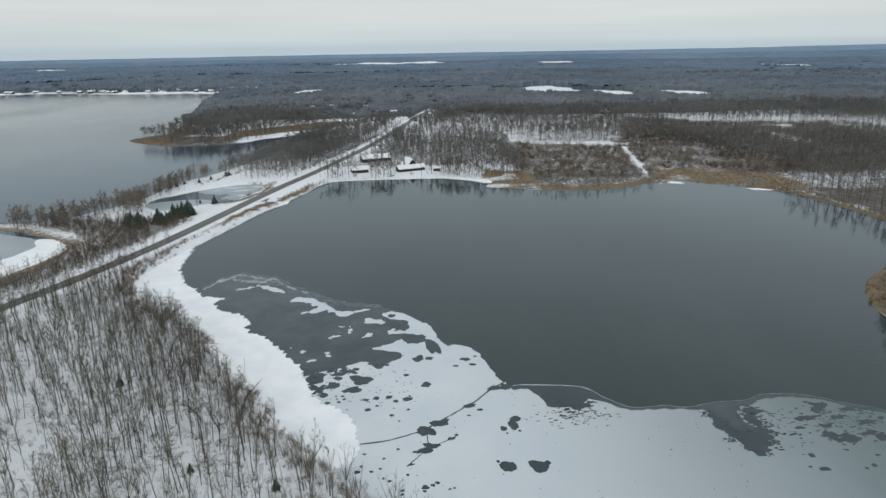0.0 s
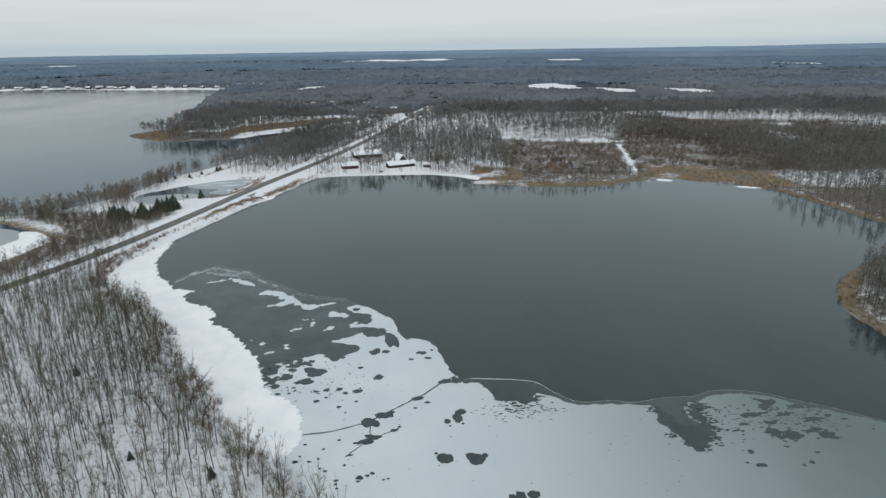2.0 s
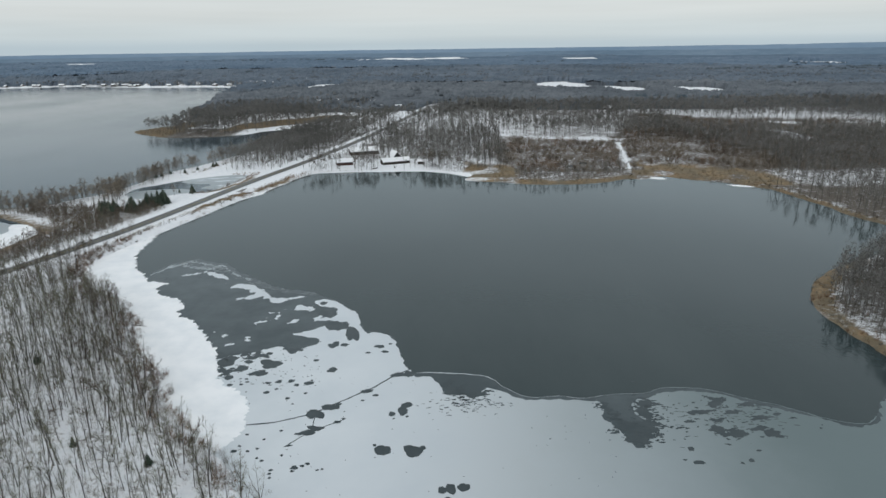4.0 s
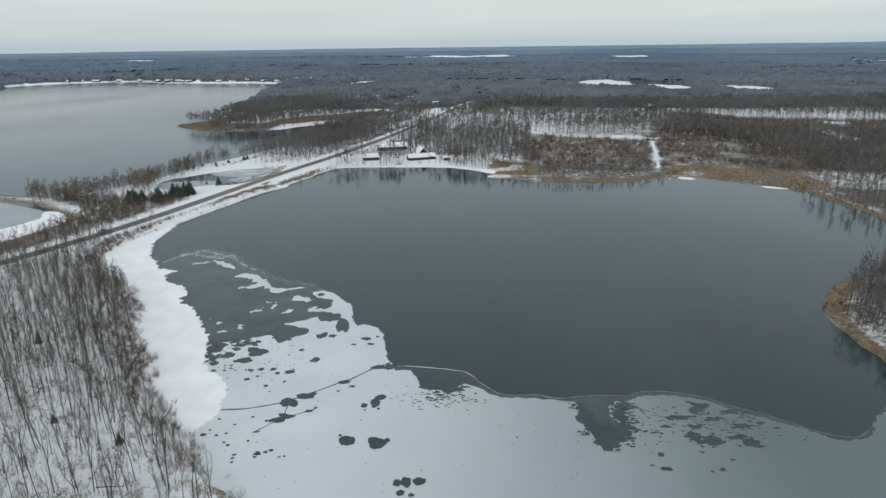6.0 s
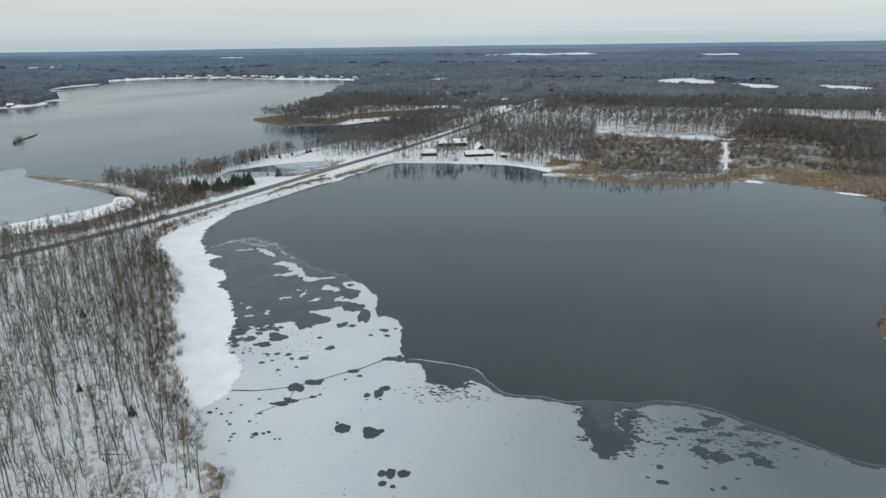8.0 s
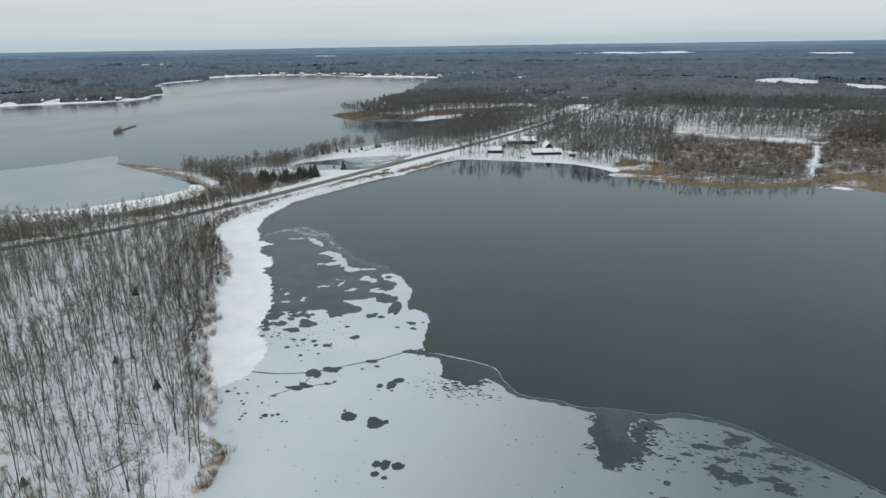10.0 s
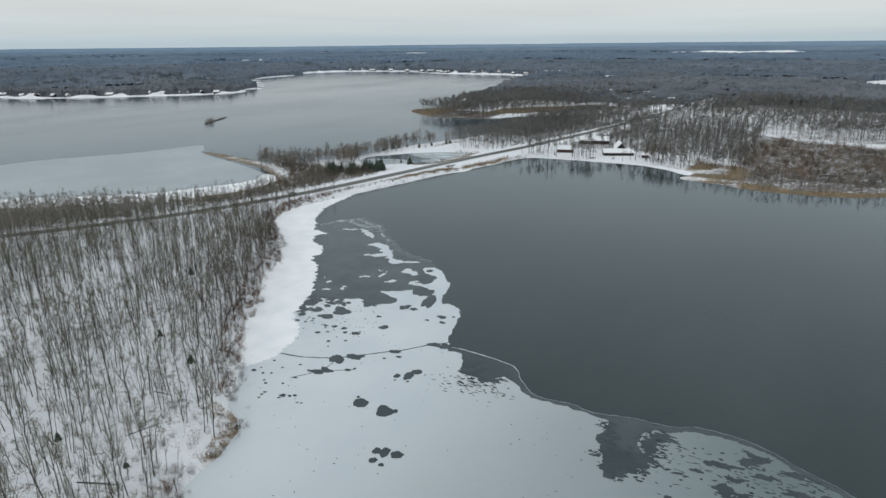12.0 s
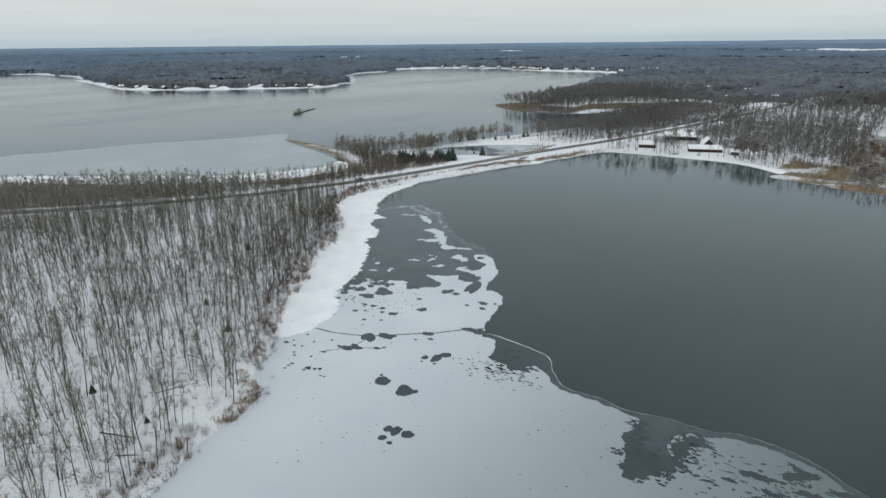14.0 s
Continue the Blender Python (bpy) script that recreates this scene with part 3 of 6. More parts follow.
# mask of the haze tint: grows with distance, off fields and shores
g_far_haze = smooth(850, 1050, np.hypot(fx, fy)) * (1 - g_open) * smooth(25, 70, g_shore)
for layer_name, layer_values in (("reed", g_reed), ("litter", g_litter), ("far_haze", g_far_haze)):
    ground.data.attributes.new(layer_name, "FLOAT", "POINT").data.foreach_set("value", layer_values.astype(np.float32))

dam = [(x, y) for x, y, _ in ROAD[:12]]
water = sheet("water", dam + [(420, 530), (420, -420), (-420, -420)], 0.0, 0.5, WATER)
tagged(water, "dark calm water of the bay with faint ripples", "water", kind="structure")
open_water = sheet("open_water", dam[::-1] + [(-420, -420), (-2600, -420), (-2600, 1900), (-86, 1900)], 0.0, 0.5, LAKE)
tagged(open_water, "grey rippled water of the wide outer lake", "water", kind="structure")


# ---- the distance: wooded ridges round the horizon, haze painted into their colours ----
# the skyline rises gently towards the east: bearings in degrees and heights in metres
SKYLINE = ((-180, -90, -60, -40, -18, -5, 5, 20, 30, 36, 60, 90, 180), (53, 55, 55, 57, 64, 68, 71, 76, 85, 94, 92, 70, 53))


def ridge(name, radius, base, top, lift, wave, mat, label, seed):
    n = 720
    verts, tris = [], []
    for i in range(n):
        a = 2 * math.pi * i / n
        x, y = 50 + radius * math.cos(a), radius * math.sin(a)
        east = math.degrees(math.atan2(math.cos(a), math.sin(a)))
        h = top + lift * float(np.interp(east, SKYLINE[0], SKYLINE[1])) + wave * 0.5 * noise.noise((9 * math.cos(a), 9 * math.sin(a), seed)) + wave * 0.3 * noise.noise((40 * math.cos(a), 40 * math.sin(a), seed)) + wave * 0.12 * noise.noise((200 * math.cos(a), 200 * math.sin(a), seed))
        verts += [(x * 0.93 - 60, y * 0.93, base), (x, y, h), (x * 1.02, y * 1.02, base)]
        j = (i + 1) % n
        tris += [(3 * i, 3 * j, 3 * j + 1), (3 * i, 3 * j + 1, 3 * i + 1), (3 * i + 1, 3 * j + 1, 3 * j + 2), (3 * i + 1, 3 * j + 2, 3 * i + 2)]
    return tagged(part(name, mesh_of(name, verts, tris, [mat]), mat), label, "hills", kind="structure")


ridge("backdrop_near", 3300, 6, 10, 0.36, 7, HAZED_RIDGE_NEAR, "wooded ridge in the distance, coloured haze-blue", 4)
ridge("backdrop_middle", 3950, 6, 8, 0.64, 6, HAZED_RIDGE_MIDDLE, "wooded rise behind the first ridge, coloured a paler haze-blue", 6)
ridge("backdrop_far", 4550, 8, 0, 1.0, 4, HAZED_RIDGE_FAR, "wooded ridge along the horizon, coloured palest with haze", 8)



def hill_field(azimuth, radius, rise, along, depth, seed):
    """A snowy field on a distant slope."""
    a = radians(azimuth)
    out, v = blob(0, 0, along, depth, seed, 0, 0.7, 40), []
    for u, w in out:
        q = radius + w
        v.append((50 + q * math.sin(a) + u * math.cos(a), q * math.cos(a) - u * math.sin(a), rise + w * 0.12))
    c = np.mean(v, axis=0)
    n = len(v)
    ob = part("hill_field", mesh_of("hill_field", v + [tuple(c)], [(i, n, (i + 1) % n) for i in range(n)], [SNOW]), SNOW)
    return tagged(ob, "snowy field on a distant wooded slope", "field", kind="structure")


for k, row in enumerate(((-6.5, 3120, 31, 150, 34), (-2.5, 3150, 33, 100, 26), (-9.5, 3080, 28, 40, 18), (9.3, 3120, 29, 70, 26), (32.0, 4330, 46, 130, 20), (36.0, 4330, 46, 70, 18), (-32, 3100, 30, 60, 16), (-45.2, 2300, 19, 60, 75))):
    hill_field(*row, k + 5)

def snow_bank(line, width, rise, seed):
    """A snowy bank along a far shore, of uneven width."""
    p = curve_through(line, 5.0)
    tan = np.gradient(p, axis=0)
    nor = np.stack([tan[:, 1], -tan[:, 0]], 1) / np.linalg.norm(tan, axis=1)[:, None]
    w = width * np.clip(2.6 * grain(p[:, 0], p[:, 1], 38, seed) * grain(p[:, 0], p[:, 1], 19, seed + 1) - 0.3, 0.03, 1.3)[:, None]
    n = len(p)
    verts = np.concatenate([np.c_[p - nor * 2, np.full(n, -0.3)], np.c_[p, np.full(n, 0.35)], np.c_[p + nor * w, np.full(n, 0.4) + rise * w[:, 0] / width]])
    tris = [t for r in (0, n) for i in range(n - 1) for t in ((r + i, r + i + 1, r + i + n + 1), (r + i, r + i + n + 1, r + i + n))]
    ob = part("far_bank", mesh_of("far_bank", verts, tris, [SNOW]), SNOW)
    return tagged(ob, "snow-covered bank along the far lake shore", "bank", kind="structure")


snow_bank([(-530, 1508), (-602, 1530), (-768, 1530), (-960, 1590), (-1100, 1540), (-1150, 1440)], 22, 4, 3)
snow_bank([(-791, 838), (-790, 770), (-885, 660), (-1000, 570), (-1090, 562), (-1240, 597), (-1427, 636)], 15, 3.5, 5)

# ---- ice on the bay ----
SNOW_EDGE = [(-123, 296), (-120, 277), (-117, 263), (-109, 247), (-99, 235), (-95, 230), (-86, 227.5), (-88, 222), (-82, 214.6), (-75, 212), (-69, 204), (-69, 198.6), (-61, 192), (-56, 187), (-49, 177), (-44, 170),
             (-40, 160), (-34, 151), (-27, 146), (-23.4, 139), (-21.3, 132), (-21.5, 126), (-23.5, 121.6), (-27, 118)]
SKIM_EDGE = [(-98, 235), (-93, 249), (-87, 256), (-70, 248), (-55, 231), (-44, 222.4), (-26, 218.4), (-18, 213.5), (-12, 208.6), (-4, 196.4), (0, 186), (3, 185.5), (8.5, 182.7), (11.5, 178), (15.1, 165), (18.7, 158.4),
             (25.5, 158.6), (38.8, 157), (44.2, 151), (50.2, 146.3), (59, 147), (64.8, 146), (72.8, 148.2), (82, 149.2), (87, 151.8), (95.5, 152), (102, 150.2), (108, 146.8), (113.8, 144.3), (119, 141), (124, 137.8), (129.5, 136.1),
             (133.3, 136.6), (137.5, 140.5), (142.5, 147.2), (152, 156), (170, 160)]
GREY_WEST = [(-43, 165), (-38, 167.5), (-32, 170), (-25, 174), (-20, 169), (-17, 173.5), (-13.4, 176.4), (-15.6, 180.5), (-23.5, 182.6), (-17.8, 186), (-14.2, 190), (-12.5, 194), (-17.4, 193.5), (-13.6, 200.3), (-13.1, 204.1), (-20, 206.5),
             (-22.4, 210.6), (-19.4, 212.7), (-14.7, 210.5), (-8.8, 204), (-4.7, 199.4), (-2, 189.4), (1, 184), (3.1, 185), (7.8, 183), (11, 178), (14.8, 165), (17.5, 160), (19.2, 156), (23.2, 156.4), (26, 153), (28.2, 147), (33, 146.8),
             (36.8, 146.2), (39.3, 150.6), (44, 148.3), (48, 145.4), (51.8, 144.8), (59, 145.3), (64.8, 144.7), (68.3, 144.6)]
GREY_EAST = [(69.7, 143.5), (69, 139), (68, 138), (69.2, 135), (71, 132), (73, 126), (74.5, 124.6), (76.3, 126.3), (78, 129.7), (80.4, 134.6), (77.4, 137), (76.8, 140), (78.2, 145), (82, 146.7), (86.5, 149.5), (94.4, 150.3), (101.7, 148.8),
             (107.5, 145), (112.2, 143), (116.5, 140.6), (122, 138.4), (126.6, 134.8), (132.7, 135.3), (137.2, 138.4), (141, 145), (152, 154), (170, 157), (240, 150), (290, 60), (260, -150), (100, -205), (30, -205)]
inland = [(0, -100), (-10, 0), (0, 60), (-12, 95), (-40, 115)]


def fringe(points, size, scale, seed, step=0.9):
    return ragged(curve_through(points, step), size, scale, seed, closed=False)


skim = sheet("skim_ice", np.concatenate([fringe(SKIM_EDGE, 0.5, 4.0, 21), np.array([(260, 150), (290, 60), (260, -150), (100, -205), (30, -205)] + inland + [(-60, 130), (-118, 215), (-118, 240)], float)]), 0.02, 0.02, SKIM)
tagged(skim, "clear dark skim ice over the bay's open water", "ice", kind="structure")
grey = sheet("lake_ice", np.concatenate([fringe(GREY_WEST, 0.7, 2.2, 22, 0.7), fringe(GREY_EAST[:28], 0.8, 1.7, 23, 0.5), np.array(GREY_EAST[28:] + inland + [(-48, 130), (-52, 150)], float)]), 0.05, 0.05, ICE)
tagged(grey, "smooth grey-white ice sheet with dark melt pools", "ice", kind="structure")
snow_shelf = sheet("shore_ice", np.concatenate([fringe(SNOW_EDGE, 1.5, 2.1, 24, 0.35), np.array([(-36, 112), (-52, 130), (-62, 148), (-78, 168), (-92, 190), (-110, 206), (-128, 222), (-138, 240), (-142, 256), (-140, 278), (-134, 300)], float)]), 0.10, 0.10, SNOW_ICE)
tagged(snow_shelf, "white snow-covered ice shelf along the wooded shore", "ice", kind="structure")

# floes and drifts on the skim ice
FLOES = [[(-59, 224, 0.7), (-55.9, 226, 1.5), (-52, 224, 1.8), (-49.4, 221.8, 1.6), (-45.2, 218, 1.5), (-41, 214, 1.3), (-37.5, 210.8, 1.6), (-33.5, 212, 1.2), (-28.8, 215, 1.0), (-24, 214.7, 0.4)],
         [(-51.6, 212.5, 0.7), (-47.5, 213.9, 1.5), (-44.5, 216, 1.5), (-46.7, 219, 0.8)],
         [(-26.5, 204.4, 1.5), (-21.9, 203.4, 0.9)], [(-27.5, 191, 0.9), (-25, 192.6, 1.1)], [(-36.5, 199.9, 0.45), (-33, 200.2, 0.4)], [(-38, 191.3, 0.6), (-35.8, 192.6, 0.7), (-33.4, 193.2, 0.4)],
         [(-32.6, 194.9, 0.7), (-31.8, 197, 0.5)], [(-84, 236.8, 0.5), (-79, 238.5, 1.0)], [(-76, 241, 0.6), (-73, 239.4, 1.0), (-69, 237.5, 1.0), (-66, 235.2, 0.9), (-63.5, 233, 0.5)],
         [(-50.3, 184, 0.5), (-49, 183.4, 0.4)], [(-46.2, 181, 0.6), (-45, 179.5, 0.5)], [(-37.4, 179.2, 0.6), (-36.6, 177.6, 0.5)], [(-17.4, 197.1, 0.9), (-18.5, 195, 0.7)], [(-42, 175, 0.3), (-40, 175.4, 0.3)]]
WISPS = [[(-98, 236, 0.5), (-95.5, 243, 0.9), (-93, 249, 0.9), (-88, 253.5, 0.8), (-82, 252, 1.2), (-74, 248.5, 1.0)], [(-88, 249, 0.8), (-81, 246, 1.3), (-75, 245, 1.0)], [(-80, 255, 0.3), (-72, 249, 0.5), (-64, 240, 0.5), (-55, 232.5, 0.5)]]


def drift(name, chains, cell, amp, fine, z, mat, parent, seed, label="", holes=0.0):
    """Floes along bent chains of (x, y, half width), with bays and tongues at the edge: many small facets."""
    o = np.array([q for c in chains for q in c])
    X, Y = np.meshgrid(np.arange(o[:, 0].min() - 4, o[:, 0].max() + 4, cell), np.arange(o[:, 1].min() - 4, o[:, 1].max() + 4, cell))
    field = np.full(X.shape, -9.0)
    for c in chains:
        for (ax, ay, aw), (bx, by, bw) in zip(c[:-1], c[1:]):
            dx, dy = bx - ax, by - ay
            t = np.clip(((X - ax) * dx + (Y - ay) * dy) / (dx * dx + dy * dy), 0, 1)
            field = np.maximum(field, aw + t * (bw - aw) - np.hypot(X - ax - t * dx, (Y - ay - t * dy) * 0.8))
    edge = amp * (grain(X, Y * 0.8, fine * 2.6, seed) + 0.6 * grain(X, Y * 0.8, fine, seed + 1) + 0.3 * grain(X, Y, fine * 0.4, seed + 2) - 0.95)
    keep = field + edge > 0
    if holes:
        keep &= grain(X, Y, fine * 0.5, seed + 5) > holes
    cx, cy = X[keep], Y[keep]
    n, h = len(cx), cell * 0.5
    verts = np.stack([np.stack([cx + p * h, cy + q * h, np.full(n, z)], 1) for p, q in ((-1, -1), (1, -1), (1, 1), (-1, 1))], 1).reshape(-1, 3)
    b4 = np.arange(n)[:, None] * 4
    return tagged(part(name, mesh_of(name, verts, np.concatenate([b4 + (0, 1, 2), b4 + (0, 2, 3)]), [mat]), mat, parent, label), kind="stuff")


def lace(name, ovals, cell, amp, fine, z, mat, parent, seed, label=""):
    """Ragged, holed patches round a set of ovals: many small facets of ice or slush."""
    o = np.array(ovals, float)
    x0, x1 = (o[:, 0] - 2.2 * o[:, 2] - 2).min(), (o[:, 0] + 2.2 * o[:, 2] + 2).max()
    y0, y1 = (o[:, 1] - 2.2 * o[:, 3] - 2).min(), (o[:, 1] + 2.2 * o[:, 3] + 2).max()
    X, Y = np.meshgrid(np.arange(x0, x1, cell), np.arange(y0, y1, cell))
    ca, sa = math.cos(radians(12)), math.sin(radians(12))
    field = np.full(X.shape, -9.0)
    for x, y, a, b in o:
        u, v = (X - x) * ca + (Y - y) * sa, -(X - x) * sa + (Y - y) * ca
        field = np.maximum(field, 1.0 - np.hypot(u / a, v / b))
    U, V = X * ca + Y * sa, (-X * sa + Y * ca) * 1.7
    n1 = grain(U, V, fine * 3.0, seed) + 0.6 * grain(U, V, fine, seed + 1) + 0.35 * grain(U, V, fine * 0.45, seed + 2) - 0.975
    keep = field + amp * n1 > 0.12
    cx, cy = X[keep], Y[keep]
    n = len(cx)
    h = cell * 0.5
    verts = np.stack([np.stack([cx + p * h, cy + q * h, np.full(n, z)], 1) for p, q in ((-1, -1), (1, -1), (1, 1), (-1, 1))], 1).reshape(-1, 3)
    b4 = np.arange(n)[:, None] * 4
    return tagged(part(name, mesh_of(name, verts, np.concatenate([b4 + (0, 1, 2), b4 + (0, 2, 3)]), [mat]), mat, parent, label), kind="stuff")


drift("floes", FLOES, 0.2, 1.8, 0.95, 0.045, ICE, skim, 61, "ragged pale floes in the skim ice")
drift("slush_veil", WISPS, 0.25, 1.6, 1.2, 0.04, THIN_ICE, skim, 65, "wisps of slush along the skim edge", 0.42)
drift("frost_veil", [[(-98, 240, 1.0), (-93, 250, 2.0), (-86, 254, 2.2), (-72, 249, 2.4), (-62, 238, 2.0), (-47, 226, 1.8), (-35, 220, 1.5), (-23, 217, 1.2)], [(-84, 249, 2.5), (-66, 242, 2.0)]], 0.35, 1.4, 2.0, 0.032, VEIL, skim, 67, "faint frosting on the thinnest ice")

# melt pools: a dark film of water on the grey ice
BIG_POOLS = [(14.4, 122.1, 1.9, 2.0), (12.3, 123.9, 0.4, 0.5), (21.5, 122.0, 2.2, 2.4), (23.6, 123.2, 0.8, 0.8), (29.0, 108.8, 1.0, 1.1), (30.6, 109.2, 1.2, 1.6), (33.4, 109.8, 1.4, 1.3), (30.1, 105.8, 0.9, 0.9), (32.4, 105.4, 0.6, 0.6),
             (14.8, 137.1, 0.9, 1.1), (17.4, 138.6, 1.3, 2.2), (18.2, 141.4, 1.4, 1.4), (15.5, 135.1, 0.3, 0.3), (18.8, 136.1, 0.4, 0.5)]
CRACK_POOLS = [(-1.6, 139.9, 2.3, 1.5), (-4.6, 136.6, 2.2, 2.0), (-3.4, 130.3, 2.0, 1.3), (-5.2, 128.4, 2.0, 1.2), (1.6, 133.2, 1.0, 0.6), (2.7, 134.7, 0.5, 0.4), (-8.0, 123.2, 0.8, 0.4), (6.7, 148.1, 1.7, 1.0), (14.3, 157.2, 2.3, 1.3), (17.3, 157.6, 1.6, 1.8)]
SHORE_DOTS = [(-19.4, 127.3, 0.45, 0.4), (-17.0, 120.8, 0.45, 0.4), (-15.1, 121.8, 0.4, 0.4), (-14.1, 118.3, 0.35, 0.4), (-12.6, 117.4, 0.5, 0.4), (-8.7, 119.5, 0.4, 0.4), (-11.5, 129.1, 0.45, 0.4), (-14.6, 125.5, 0.4, 0.35), (-7.5, 127.9, 0.5, 0.45),
              (-20.3, 120.6, 0.8, 0.6), (-19.6, 122.6, 0.4, 0.3), (-9.6, 114.1, 0.5, 0.4), (-9.5, 112.9, 0.4, 0.35), (-9.0, 111.5, 0.4, 0.35), (-4.6, 115.2, 0.8, 0.7), (-2.9, 115.9, 0.55, 0.5), (-1.9, 116.6, 0.6, 0.5), (-4.7, 113.9, 0.5, 0.4), (0.8, 114.5, 0.35, 0.3), (1.9, 114.8, 0.35, 0.3)]
UPPER_DOTS = [(-32.2, 150.3, 0.8, 0.7), (-29.1, 150.7, 0.5, 0.5), (-21.8, 151.7, 0.9, 0.7), (-19.1, 152.4, 0.9, 0.9), (-15.5, 152.9, 0.9, 0.9), (-13.6, 150.8, 0.8, 0.7), (-10.3, 151.9, 1.4, 1.1), (-20.7, 146.7, 0.9, 0.7), (-18.5, 148.5, 0.5, 0.5),
              (-14.1, 143.8, 0.7, 0.6), (-12.0, 141.1, 0.35, 0.3), (-9.9, 146.5, 0.5, 0.5), (-5.4, 159.4, 1.3, 1.4), (-11.3, 165.2, 0.9, 0.8), (3.4, 170.5, 0.8, 0.6), (6.4, 174.9, 1.7, 1.2), (8.6, 171.2, 1.2, 0.8), (9.6, 176.5, 0.6, 0.6),
              (-8.3, 175.4, 1.5, 2.2), (-4.7, 175.5, 1.3, 1.1), (0.3, 141.3, 0.8, 0.6), (6.3, 143.3, 0.5, 0.4), (9.2, 146.0, 0.9, 0.6)]
LARGE_POOLS = [(-10.1, 189.8, 3.9, 4.0), (-3.5, 183.8, 2.1, 5.0), (-24.5, 162.7, 3.2, 3.0), (-26.4, 157.0, 2.6, 1.7), (-31.9, 159.8, 1.8, 1.9), (-15.6, 200.0, 3.6, 3.4), (-19.0, 208.8, 1.3, 1.6), (-41.2, 167.1, 1.5, 1.6), (-37.2, 166.0, 1.6, 1.2),
               (-39.2, 162.6, 1.3, 1.5), (-37.7, 158.0, 0.8, 1.1), (-33.9, 154.2, 1.1, 1.3), (-36.8, 155.6, 0.6, 0.8), (-34.8, 159.5, 0.8, 0.8), (-31.8, 166.3, 1.8, 1.2), (-27.7, 167.6, 1.3, 0.8), (-31.4, 163.7, 1.4, 1.1)]
EAST_POOLS = [(99.5, 145.2, 2.6, 2.9), (105.9, 144.0, 2.8, 1.1), (93.1, 139.8, 3.0, 1.3), (89.7, 135.8, 1.4, 0.9), (95.2, 132.7, 1.6, 1.7), (99.3, 130.9, 2.6, 2.0), (104.3, 133.3, 1.9, 1.2), (107.9, 131.0, 2.3, 1.6), (108.2, 138.3, 3.3, 1.1), (112.4, 139.6, 1.4, 0.8),
              (85.9, 124.9, 0.6, 0.6), (85.9, 119.6, 1.0, 0.6), (83.4, 120.6, 0.5, 0.4), (98.0, 120.8, 0.7, 0.7), (101.3, 124.4, 0.6, 0.4), (95.8, 119.7, 0.6, 0.6), (86.7, 133.1, 1.6, 0.6), (79.0, 133.2, 1.8, 1.9), (79.9, 130.0, 0.9, 1.2), (102, 140.5, 2.2, 0.9), (97, 136.8, 1.8, 0.8)]
for group, lobes, points in ((BIG_POOLS, 0.3, 26), (CRACK_POOLS, 0.5, 26), (SHORE_DOTS, 0.45, 14), (UPPER_DOTS, 0.45, 16), (LARGE_POOLS, 0.45, 34)):
    for k, (x, y, a, b) in enumerate(group):
        sheet("melt_pool", blob(x, y, a, b, k + 40, 9, lobes, points), 0.066 + 0.0011 * (k % 12), 0.012, POOL, grey)


def ribbon(name, line, width, z, mat, parent, seed, thin=0.6):
    """A narrow strip of uneven width along a line: a crack or a rim."""
    p = np.asarray(line, float)
    tan = np.gradient(p, axis=0)
    nor = np.stack([-tan[:, 1], tan[:, 0]], 1) / (np.linalg.norm(tan, axis=1)[:, None] + 1e-9)
    w = np.array([width * (1 + thin * noise.noise((x * 0.4, y * 0.4, seed))) / 2 for x, y in p])[:, None]
    n = len(p)
    verts = np.concatenate([np.c_[p + nor * w, np.full(n, z)], np.c_[p - nor * w, np.full(n, z)]])
    tris = [t for i in range(n - 1) for t in ((i, i + n, i + n + 1), (i, i + n + 1, i + 1))]
    return part(name, mesh_of(name, verts, tris, [mat]), mat, parent)


lace("melt_lace", EAST_POOLS, 0.22, 1.5, 1.2, 0.063, POOL, grey, 71, "dark ragged melt patches")
lace("melt_fringe", [(70, 140, 2.0, 3.0), (72, 133, 3.0, 3.0), (75, 128, 3.2, 3.0), (78, 133, 3.6, 3.2), (79, 139, 2.6, 3.4), (81, 144, 3.0, 1.6), (31, 149, 3.4, 2.4), (36, 147, 3.6, 2.0), (40, 149.5, 2.6, 1.2), (29, 153, 2.4, 2.6)], 0.22, 1.4, 1.0, 0.0635, POOL, grey, 75, "feathered dark edge of the melting ice")
hole_rnd = random.Random(17)
for cx_, cy_, wx_, wy_, n_, big_ in ((-38.5, 163.5, 2.2, 3.2, 40, 0.9), (-35.5, 157, 2.0, 2.2, 20, 0.7), (-31, 168, 5.0, 1.2, 20, 0.9), (-28, 152.5, 5.0, 1.4, 8, 0.4), (-22, 171.5, 4.0, 1.6, 10, 0.6)):
    for k in range(n_):
        size = big_ * hole_rnd.uniform(0.45, 1.4)
        sheet("melt_hole", blob(hole_rnd.gauss(cx_, wx_ * 0.6), hole_rnd.gauss(cy_, wy_ * 0.6), size, size * hole_rnd.uniform(0.75, 1.1), k + int(cy_), 9, 0.4, 14), 0.064 + 0.0012 * (k % 14), 0.012, POOL, grey)

CRACK = [(-20.9, 131.3), (-14.2, 132.7), (-6.5, 136.4), (-3.0, 139.2), (0.5, 142.5), (5.3, 147.3), (8.4, 150.2), (12.6, 155.9), (16.7, 159.8), (18.1, 161.1)]
ribbon("ice_crack", ragged(curve_through(CRACK, 0.6), 0.15, 1.5, 31, False), 0.5, 0.062, POOL, grey, 5)
ribbon("ice_crack", ragged(curve_through([(-9, 122.5), (-6.5, 126), (-3.8, 129.5), (1.6, 133.2), (3.2, 135)], 0.6), 0.15, 1.5, 32, False), 0.3, 0.062, POOL, grey, 6)
